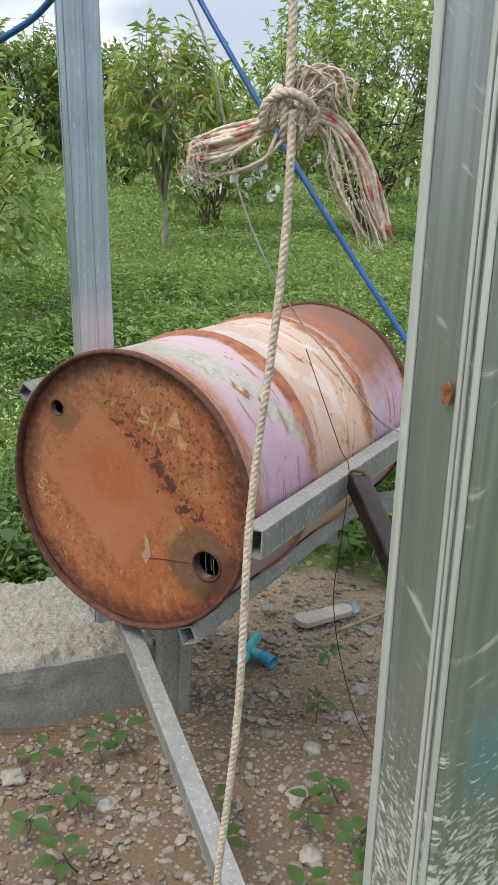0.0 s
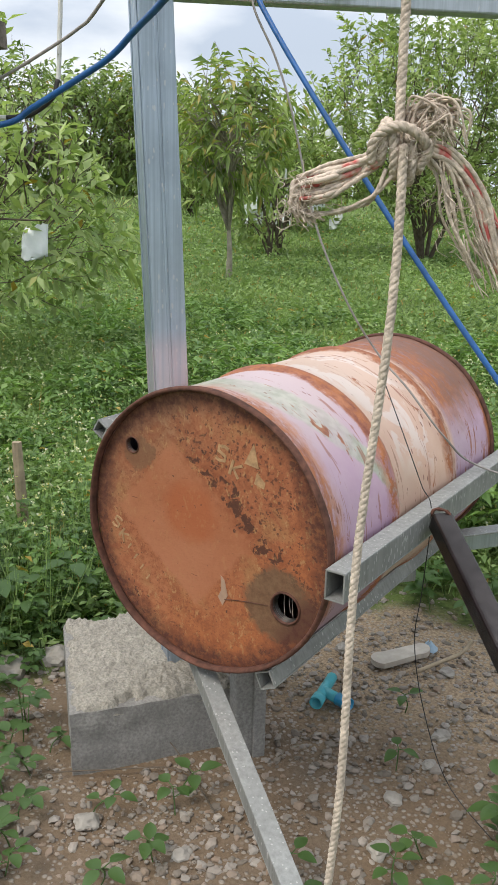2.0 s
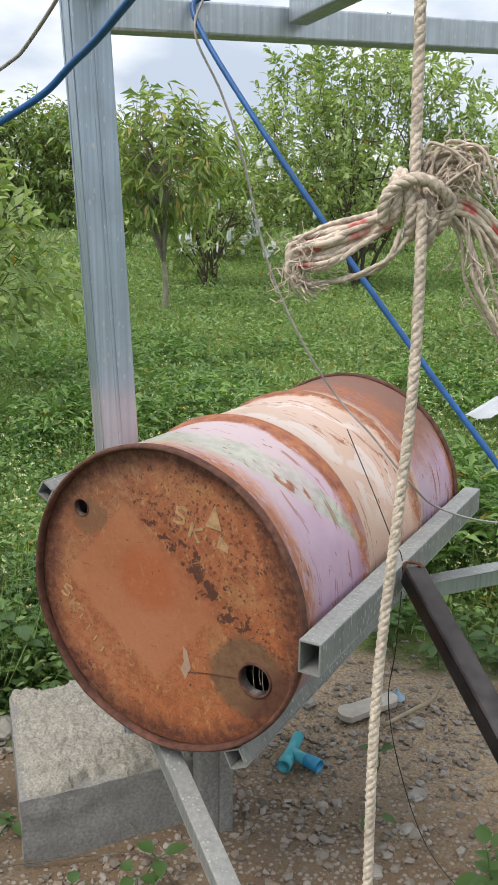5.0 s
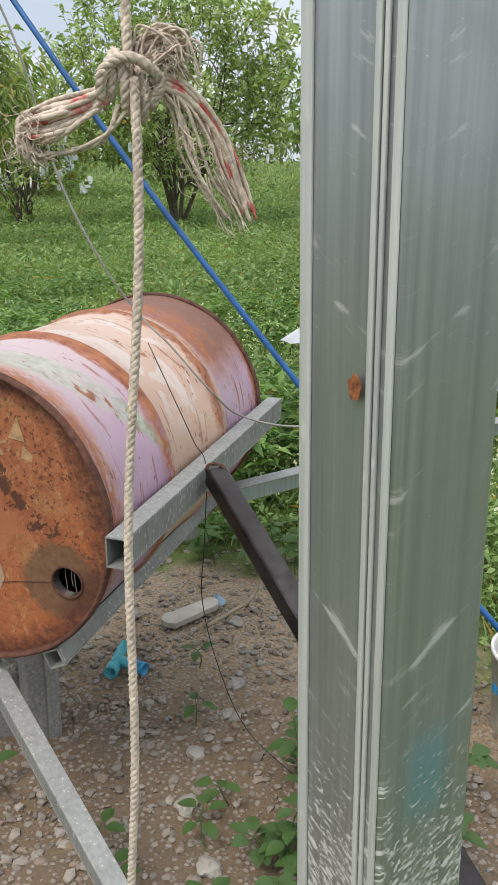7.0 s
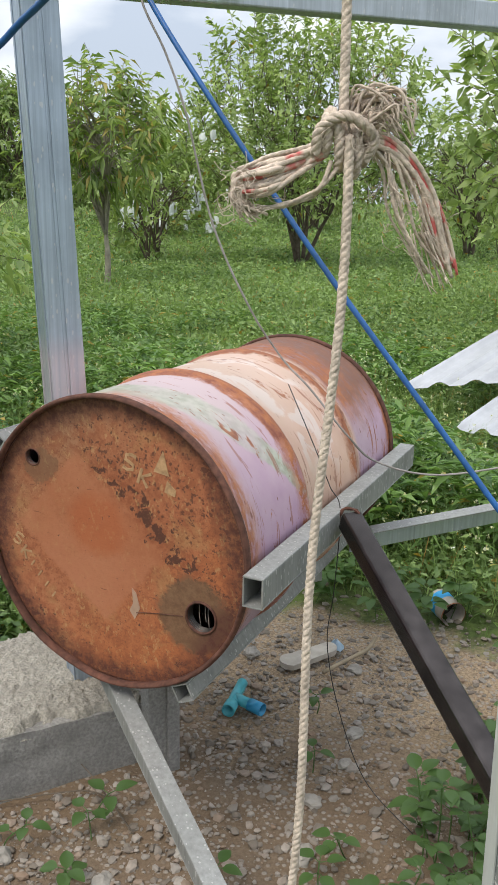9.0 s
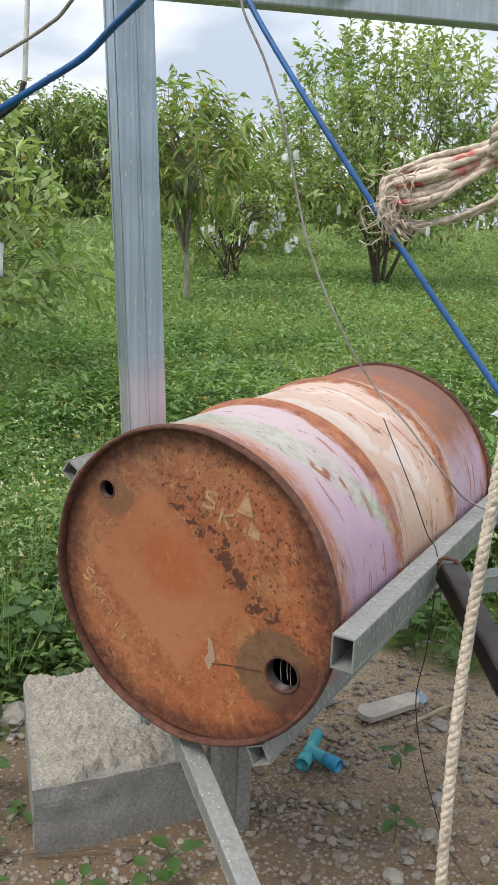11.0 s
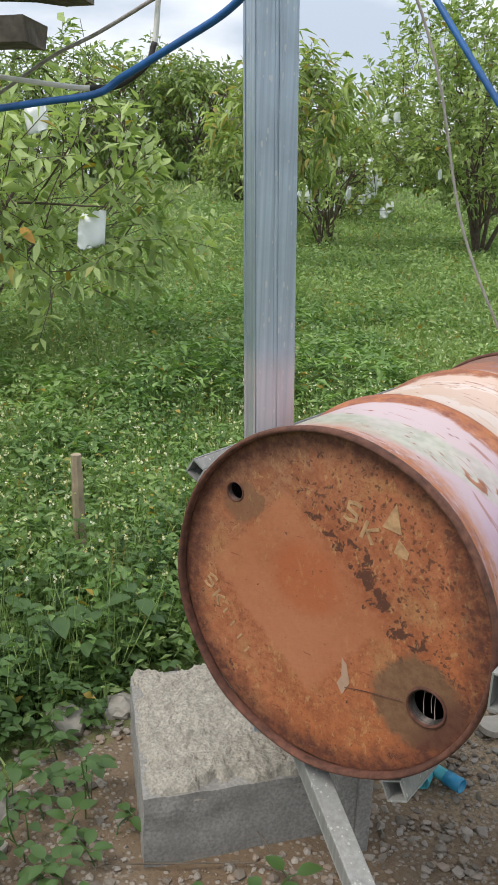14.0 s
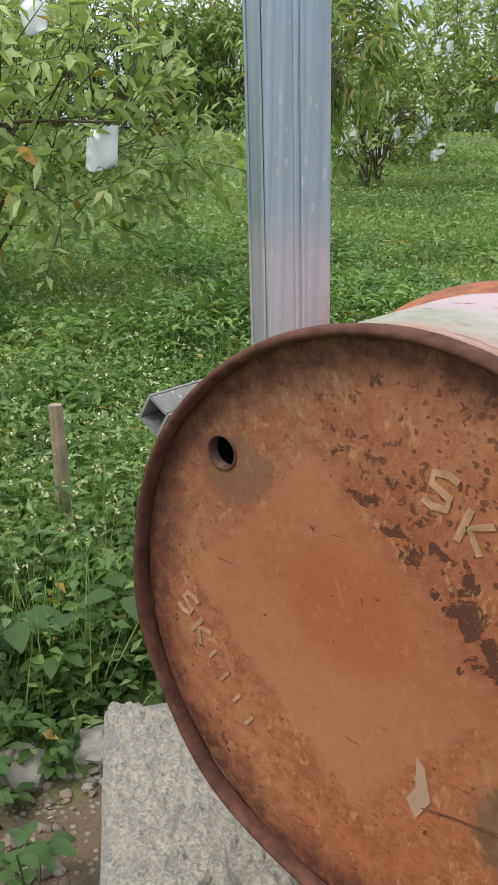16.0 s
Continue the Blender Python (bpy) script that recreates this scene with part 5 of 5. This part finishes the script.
tagged(new("low_weeds", leaves("low_weeds", P, D, rng.normal(size=P.shape) * 0.4 + np.array([0, 0, 1.0]), s, s * 0.5, LEAF_TALL, 0.2, 0.2)), "dense low dark green weeds beside the bare earth", "weeds", kind="stuff")
# stalks
k = np.where(gr < 7)[0]
k = rng.choice(k, 13000)
P = np.stack([gx[k], gy[k], gz[k]], 1)
D = np.stack([rng.normal(0, 0.25, len(k)), rng.normal(0, 0.25, len(k)), np.ones(len(k))], 1)
L = rng.uniform(0.14, 0.36, len(k))
tagged(new("weed_stalks", leaves("weed_stalks", P, D, unit(len(k)), L, np.full(len(k), 0.003), GRASS, 0.1, 0.0)), "thin green stalks of flowering weeds", "weeds", kind="stuff")
tip = P + D / np.linalg.norm(D, axis=1, keepdims=True) * L[:, None]
near = tip[(np.hypot(tip[:, 0], tip[:, 1]) > 2.6)][:3600]
b = np.repeat(near, 4, axis=0) + rng.normal(0, 0.003, (len(near) * 4, 3))
tagged(new("blossoms", leaves("blossoms", b, unit(len(b)) + [0, 0, 0.4], unit(len(b)), np.full(len(b), 0.01), np.full(len(b), 0.009), BLOSSOM, 0.1)), "tiny white and yellow blossoms among the weeds", "flowers", kind="stuff")


def gravel():
    """Loose chips of stone strewn over the bare earth."""
    ico = bmesh.new()
    bmesh.ops.create_icosphere(ico, subdivisions=1, radius=1)
    ico.verts.index_update()
    base = np.array([v.co for v in ico.verts])
    tri = np.array([[v.index for v in f.verts] for f in ico.faces])
    ico.free()
    n = 42000
    x = rng.uniform(-1.95, 0.15, n)
    y = rng.uniform(0.35, 2.75, n)
    dense = np.array([noise.noise(Vector((a * 1.6, b * 1.6, 1))) for a, b in zip(x, y)])
    keep = (bare_at(x, y) > rng.uniform(0.1, 0.6, n)) & (rng.uniform(-0.5, 0.5, n) < dense + 0.25)
    du = (x + 1.25) * U.x + (y - 1.265) * U.y
    dw = (x + 1.25) * W.x + (y - 1.265) * W.y
    keep &= ~((du > -0.02) & (du < 0.4) & (dw > -0.02) & (dw < 0.43))
    x, y = x[keep], y[keep]
    size = 0.0015 + 0.0105 * rng.uniform(0, 1, len(x)) ** 6
    V = base[None] * (1 + rng.uniform(-0.35, 0.35, (len(x), len(base), 1)))
    V *= np.stack([rng.uniform(0.7, 1.4, len(x)), rng.uniform(0.7, 1.4, len(x)), rng.uniform(0.45, 0.8, len(x))], 1)[:, None] * size[:, None, None]
    a = rng.uniform(0, 6.28, len(x))
    c, s = np.cos(a)[:, None], np.sin(a)[:, None]
    V = np.stack([V[..., 0] * c - V[..., 1] * s, V[..., 0] * s + V[..., 1] * c, V[..., 2]], -1)
    V += np.stack([x, y, height_at(x, y) + size * 0.25], 1)[:, None]
    F = (tri[None] + (np.arange(len(x)) * len(base))[:, None, None]).reshape(-1, 3)
    m, nt, b = material("stone_chips", 0.9)
    col = ramp(nt, island(nt), (0.0, (0.12, 0.1, 0.08)), (0.35, (0.21, 0.185, 0.155)), (0.6, (0.29, 0.265, 0.235)), (0.8, (0.22, 0.15, 0.1)), (1.0, (0.34, 0.31, 0.27)))
    col = mix(nt, ramp(nt, noisy(nt, coords(nt), 90, 4), (0.35, 0.0), (0.7, 0.5)), col, (0.2, 0.16, 0.12))
    nt.links.new(col, b.inputs["Base Color"])
    tagged(new("gravel", mesh_of("gravel", V.reshape(-1, 3), F.tolist(), m)), "loose grey and brown stone chips on bare earth", "gravel", kind="stuff")


gravel()


def rock(at, s, seed, flat=0.6):
    bm = bmesh.new()
    bmesh.ops.create_icosphere(bm, subdivisions=3, radius=1)
    for v in bm.verts:
        v.co *= 1 + 0.45 * noise.noise(v.co * 1.3 + Vector((seed * 3.7, 0, 0))) + 0.12 * noise.noise(v.co * 4 + Vector((0, seed, 0)))
        v.co.z *= flat
    bm.verts.index_update()
    o = Vector(at)
    V = [o + v.co * s for v in bm.verts]
    F = [tuple(v.index for v in f.verts) for f in bm.faces]
    bm.free()
    whole("rock", (V, F), STONE, at, "pale grey broken stone lying on the earth", "stone", "loose stones", smooth=False)


for k, (x, y, s) in enumerate(((-1.52, 1.1, 0.04), (-1.6, 1.18, 0.05), (-1.72, 1.5, 0.055), (-1.66, 1.62, 0.045), (-1.45, 1.05, 0.03), (-0.62, 1.9, 0.022), (-0.58, 1.46, 0.025), (-0.62, 1.62, 0.02), (-0.9, 1.22, 0.022), (-1.12, 1.18, 0.026), (-0.72, 2.2, 0.02), (-0.6, 1.78, 0.018), (-1.02, 2.15, 0.022), (-0.48, 1.32, 0.024), (-1.3, 1.1, 0.02), (-0.8, 1.36, 0.02))):
    rock((x, y, s * 0.25), s, k)


# ---- small things on the ground ----
def ovate(at, d, n, L, w, name, parent, mat=LEAF_BROAD):
    """One broad leaf with a folded midrib and a drooping tip."""
    d, n = Vector(d).normalized(), Vector(n).normalized()
    s = d.cross(n).normalized()
    n = s.cross(d)
    V, F, k = [], [], 7
    for i in range(k + 1):
        f = i / k
        half = w / 2 * math.sin(math.pi * f ** 0.8) ** 0.8 if 0 < f < 1 else 0.0
        c = Vector(at) + d * L * f - UP * L * 0.22 * f * f
        V += [c - s * half + n * half * 0.3, c, c + s * half + n * half * 0.3]
    for i in range(k):
        for j in (0, 1):
            q = i * 3 + j
            F.append((q, q + 1, q + 4, q + 3))
    part(name, (V, F), mat, parent, smooth=True)


def seedling(at, h, n, L, seed, label="low vine seedling with broad green leaves"):
    r = random.Random(seed)
    b = Vector(at)
    t = thing("seedling", at, label, "plant", "broad-leaved seedlings on the earth")
    tip = b + Vector((r.uniform(-0.04, 0.04), r.uniform(-0.04, 0.04), h))
    p = smooth_path([b - UP * 0.01, b.lerp(tip, 0.5) + Vector((r.uniform(-0.01, 0.01), r.uniform(-0.01, 0.01), 0)), tip], 5)
    part("stem", tube(p, 0.0016, 5), LEAF_BROAD, t)
    a0 = r.uniform(0, 6)
    for k in range(n):
        a = a0 + k * 2 * math.pi / n + r.uniform(-0.3, 0.3)
        at2 = p[-1 - (k // 3) * 3 % len(p)]
        e = at2 + Vector((math.cos(a), math.sin(a), 0.25)) * L * 0.3
        part("stem", tube([at2, e], 0.0011, 5), LEAF_BROAD, t)
        ovate(e, (math.cos(a), math.sin(a), r.uniform(-0.1, 0.4)), (r.uniform(-0.2, 0.2), r.uniform(-0.2, 0.2), 1), L * r.uniform(0.75, 1.15), L * 0.62, "leaf", t)


for k, (x, y, h, n, L) in enumerate(((-1.02, 1.36, 0.06, 3, 0.06), (-0.98, 1.3, 0.05, 4, 0.055), (-1.13, 1.2, 0.05, 4, 0.05), (-0.93, 1.17, 0.05, 5, 0.055), (-0.83, 1.06, 0.06, 5, 0.06), (-0.98, 1.05, 0.05, 4, 0.055), (-0.72, 1.28, 0.05, 4, 0.05), (-0.5, 1.5, 0.06, 4, 0.055), (-0.5, 1.36, 0.06, 5, 0.055), (-0.62, 1.22, 0.06, 4, 0.055), (-0.44, 1.2, 0.07, 5, 0.06), (-0.74, 1.95, 0.05, 3, 0.05), (-0.66, 1.72, 0.05, 3, 0.05), (-1.55, 1.0, 0.08, 5, 0.06), (-1.65, 0.95, 0.1, 5, 0.065), (-1.75, 1.15, 0.12, 6, 0.07), (-1.82, 1.35, 0.14, 6, 0.075), (-1.9, 1.6, 0.18, 6, 0.08), (-1.75, 1.8, 0.2, 5, 0.075), (-1.95, 1.3, 0.2, 6, 0.07), (-1.4, 1.12, 0.05, 4, 0.05), (-1.48, 1.18, 0.05, 4, 0.045))):
    seedling((x, y, 0), h, n, L * (0.8 if x > -1.5 else 1.0), k)
for k in range(34):
    x, y = rb.uniform(-0.4, -0.15), rb.uniform(1.45, 2.2)
    seedling((x + rb.uniform(0, 0.12), y, 0), rb.uniform(0.05, 0.2), rb.choice((5, 6, 8)), rb.uniform(0.035, 0.06), 100 + k, "leafy green weed growing at the edge of the earth")
for k in range(34):
    seedling((rb.uniform(-0.4, -0.2), rb.uniform(1.2, 1.85), 0), rb.uniform(0.03, 0.13), rb.choice((5, 6, 8)), rb.uniform(0.03, 0.05), 300 + k, "leafy green weed growing at the edge of the earth")
for k in range(40):
    seedling((rb.uniform(-2.3, -1.75), rb.uniform(1.35, 2.25), 0), rb.uniform(0.12, 0.26), rb.choice((6, 7, 8)), rb.uniform(0.03, 0.055), 500 + k, "dark green broad-leaved weed at the edge of the grass")
for k in range(44):
    seedling((rb.uniform(-2.0, -1.62), rb.uniform(1.35, 1.8), 0), rb.uniform(0.04, 0.14), rb.choice((6, 7, 8)), rb.uniform(0.024, 0.042), 700 + k, "dark green low weed crowding beside the footing")
for k, (x, y) in enumerate(((-1.36, 1.3), (-1.33, 1.22), (-1.42, 1.24), (-1.3, 1.13), (-1.38, 1.12), (-1.24, 1.1), (-1.27, 1.03), (-1.19, 1.04), (-1.34, 1.04), (-1.44, 1.14), (-1.15, 0.98), (-1.46, 1.33), (-1.5, 1.24), (-1.22, 0.97))):
    seedling((x, y, 0), 0.04 + 0.012 * (k % 4), 5 + k % 3, 0.036 + 0.004 * (k % 3), 800 + k, "dark green vine seedling creeping in front of the footing")
for k in range(40):
    seedling((rb.uniform(-2.0, -1.42), rb.uniform(0.8, 1.34), 0), rb.uniform(0.04, 0.16), rb.choice((5, 6, 7)), rb.uniform(0.03, 0.052), 400 + k, "dark green broad-leaved weed beside the footing")
for k in range(16):
    a = rb.uniform(0, 1)
    seedling((-1.2 + 0.75 * a + rb.uniform(-0.1, 0.1), 2.55 + rb.uniform(0, 0.25) - 0.1 * a, 0), rb.uniform(0.06, 0.16), 7, rb.uniform(0.04, 0.06), 160 + k, "leafy green weed growing at the edge of the earth")


def pipe_tee():
    t = thing("pipe_tee", (-0.92, 1.88, 0.02), "teal plastic pipe tee lying on the gravel", "pipe fitting")
    a, b = Vector((-0.935, 1.83, 0.02)), Vector((-0.96, 1.965, 0.02))
    m, e = a.lerp(b, 0.45), Vector((-0.858, 1.872, 0.02))
    d = (b - a).normalized()
    def pipe(p, q, r, wall=0.0025):
        p, q = Vector(p), Vector(q)
        ax = (q - p).normalized()
        s = ax.orthogonal().normalized()
        u = ax.cross(s)
        V, F, n = [], [], 24
        for c, rr in ((p, r), (q, r), (q, r - wall), (p, r - wall)):
            V += [c + (s * math.cos(2 * math.pi * k / n) + u * math.sin(2 * math.pi * k / n)) * rr for k in range(n)]
        for L in range(4):
            for k in range(n):
                F.append((L * n + k, L * n + (k + 1) % n, (L + 1) % 4 * n + (k + 1) % n, (L + 1) % 4 * n + k))
        return V, F
    part("run", pipe(a, b, 0.0145), PVC, t, smooth=True)
    part("socket", pipe(a - d * 0.002, a + d * 0.03, 0.0175), PVC, t, smooth=True)
    part("branch", pipe(m, m.lerp(e, 0.62), 0.0145), PVC, t, smooth=True)
    part("branch_end", pipe(m.lerp(e, 0.55), e, 0.017), PVC_DARK, t, "darker blue plastic pipe end", smooth=True)


pipe_tee()


def slab(pts, z0, z1, lift=0.0):
    n = len(pts)
    V = [Vector((x, y, z0 + lift * k / n)) for k, (x, y) in enumerate(pts)] + [Vector((x, y, z1 + lift * k / n)) for k, (x, y) in enumerate(pts)]
    return V, [tuple(range(n))[::-1], tuple(range(n, 2 * n))] + [(k, (k + 1) % n, n + (k + 1) % n, n + k) for k in range(n)]


o = thing("shoe_sole", (-0.85, 2.2, 0.01), "dirty white worn sole lying on the earth", "sole")
sole = [(-0.888 + 0.5 * s * 0.13 + 0.036 * math.cos(a) * (1 - 0.25 * s), 2.14 + 0.8 * s * 0.14 + 0.034 * math.sin(a)) for s, a in [(0, radians(120 + 20 * k)) for k in range(10)] + [(1, radians(-60 + 20 * k)) for k in range(10)]]
part("sole", slab(sole, 0.006, 0.022), DIRTY_WHITE, o)
whole("blue_cloth_scrap", ([Vector((-0.815 + 0.026 * math.cos(k * 0.7) * (1 - j * 0.4), 2.305 + 0.026 * math.sin(k * 0.7) * (1 - j * 0.4), 0.0 + 0.011 * j + 0.004 * math.sin(k * 3 + j))) for j in range(3) for k in range(9)], [(j * 9 + k, j * 9 + (k + 1) % 9, j * 9 + 9 + (k + 1) % 9, j * 9 + 9 + k) for j in range(2) for k in range(9)] + [tuple(range(18, 27))]), plain("faded_blue_plastic", (0.28, 0.38, 0.46), 0.6), (-0.815, 2.305, 0), "faded blue-grey plastic scrap on the earth", "scrap", smooth=True)
whole("stick", tube(smooth_path([(-0.79, 2.13, 0.012), (-0.74, 2.24, 0.018), (-0.715, 2.3, 0.02), (-0.71, 2.37, 0.03)], 5), [0.006] * 15 + [0.004], 7), BAMBOO, (-0.79, 2.13, 0.01), "dry pale stick lying on the earth", "stick", smooth=True)

cn = thing("tin_can", (-0.56, 2.62, 0.035), "dented tin can with a blue and white label lying open", "can")
ca = Vector((-0.6, 2.68, 0.042))
cd_ = Vector((0.55, -0.6, -0.05)).normalized()
part("wall", tube([ca, ca + cd_ * 0.1], 0.04, 28, False), DIRTY_WHITE, cn, smooth=True)
part("label", tube([ca + cd_ * 0.012, ca + cd_ * 0.052], 0.0408, 28, False), CAN_BLUE, cn, "blue paper label", True)
part("rim", tube([ca + cd_ * 0.096, ca + cd_ * 0.101], 0.0415, 28, False), RUSTY, cn, smooth=True)
part("bottom", tube([ca + cd_ * 0.002, ca + cd_ * 0.003], 0.0395, 28, True), RUSTY, cn)
# near-black disc added for the shade deep in the open can
part("shade_disc", tube([ca + cd_ * 0.03, ca + cd_ * 0.031], 0.0395, 28, True), HOLE, cn)

# stake among the weeds
sk = Vector((-2.27, 2.05, 0))
whole("bamboo_stake", tube([sk + Vector((0.03, 0, -0.05)), sk + Vector((0.02, 0, 0.15)), sk + Vector((0.012, 0, 0.16)), sk + Vector((0, 0, 0.44))], [0.02, 0.019, 0.021, 0.017], 9), BAMBOO, sk, "short split bamboo stake standing in the weeds", "stake")

# white ribbed roofing sheets dumped in the grass
def roof_sheet(at, ex, ey, wx, wy, tilt, label):
    o, ex, ey = Vector(at), Vector(ex).normalized(), Vector(ey).normalized()
    V, F, n = [], [], 60
    for k in range(n + 1):
        f = k / n
        z = 0.022 * max(-0.3, math.cos(2 * math.pi * 7 * f)) 
        for j in (0, 1):
            for th in (0, 0.0015):
                V.append(o + ex * wx * f + ey * wy * j + UP * (z + th + tilt * f))
    for k in range(n):
        q = k * 4
        F += [(q + 1, q + 5, q + 7, q + 3), (q, q + 2, q + 6, q + 4), (q, q + 4, q + 5, q + 1), (q + 2, q + 3, q + 7, q + 6)]
    whole("roof_sheet", (V, F), SHEET, at, label, "metal sheet", "dumped roofing sheets")


roof_sheet((-1.34, 4.84, 0.27), (1.0, 0.35, 0), (0.3, 0.9, 0.2), 1.4, 1.5, 0.16, "white ribbed metal roofing sheet lying in the grass")
roof_sheet((-0.88, 4.1, 0.25), (0.9, -0.25, 0), (0.2, 0.9, 0.12), 1.0, 0.5, 0.1, "white ribbed metal sheet with rust holes in the grass")
pl = thing("large_leaf_plant", (-0.9, 3.9, 0), "large pale green leaf in the grass", "plant")
ovate((-0.98, 3.8, 0.2), (1, 0.2, 0.15), (-0.2, -0.9, 0.8), 0.24, 0.2, "leaf", pl, LEAF_PALE)
part("stem", tube([(-0.95, 3.9, 0), (-0.98, 3.8, 0.2)], 0.006, 6), LEAF_BROAD, pl)


# pail and second block beyond the near post
pa = thing("plastic_pail", (0.1, 1.95, 0), "white plastic pail with faded blue print standing on the earth", "pail")
pc = (0.1, 1.95, 0.0)
part("wall", lathe([(0.095, 0.0), (0.098, 0.004), (0.112, 0.2), (0.116, 0.2), (0.116, 0.212), (0.11, 0.212), (0.109, 0.2), (0.094, 0.006), (0.0, 0.006)], pc, 40, "z"), WHITE_WIRE, pa, smooth=True)
for a in (205, 228, 250):
    q = Vector((math.cos(radians(a)), math.sin(radians(a)), 0))
    sd = q.cross(UP)
    m0 = Vector(pc) + q * 0.1075 + UP * 0.12
    part("print_bar", bar(m0 - sd * 0.012, m0 + sd * 0.012, 0.02, 0.0016, UP, 0.0006), CAN_BLUE, pa)
whole("concrete_block", bar((-0.5, 3.14, -0.02), (-0.18, 3.3, -0.02), 0.3, 0.3, None, 0.008), CONCRETE, (-0.34, 3.22, 0), "grey concrete footing block in the weeds", "block")


# creeping vine stems in front of the footing
whole("vine_stem", tube(smooth_path([(-1.317, 1.209, 0.018), (-1.27, 1.256, 0.018), (-1.199, 1.314, 0.018), (-1.09, 1.403, 0.018), (-1.025, 1.414, 0.018), (-0.967, 1.381, 0.018), (-0.909, 1.345, 0.018)], 6), 0.0018, 6), BARK, (-1.27, 1.256, 0.018), "thin dark vine stem creeping along the earth", "vine", smooth=True)
whole("vine_stem", tube(smooth_path([(-1.194, 1.459, 0.05), (-1.132, 1.46, 0.043333333333333335), (-1.068, 1.433, 0.03666666666666667), (-1.019, 1.407, 0.03)], 6), 0.0013, 6), BARK, (-1.194, 1.459, 0.03), "thin dark tendril curling in front of the footing", "vine", smooth=True)
yl = thing("yellowed_leaf", (-4.05, 3.32, 0.98), "orange-yellow dying leaf on a guava twig", "leaf")
ovate((-4.05, 3.32, 1.0), (0.5, 0.5, -0.5), (0.6, -0.6, 0.5), 0.1, 0.055, "blade", yl, DRY_LEAF)
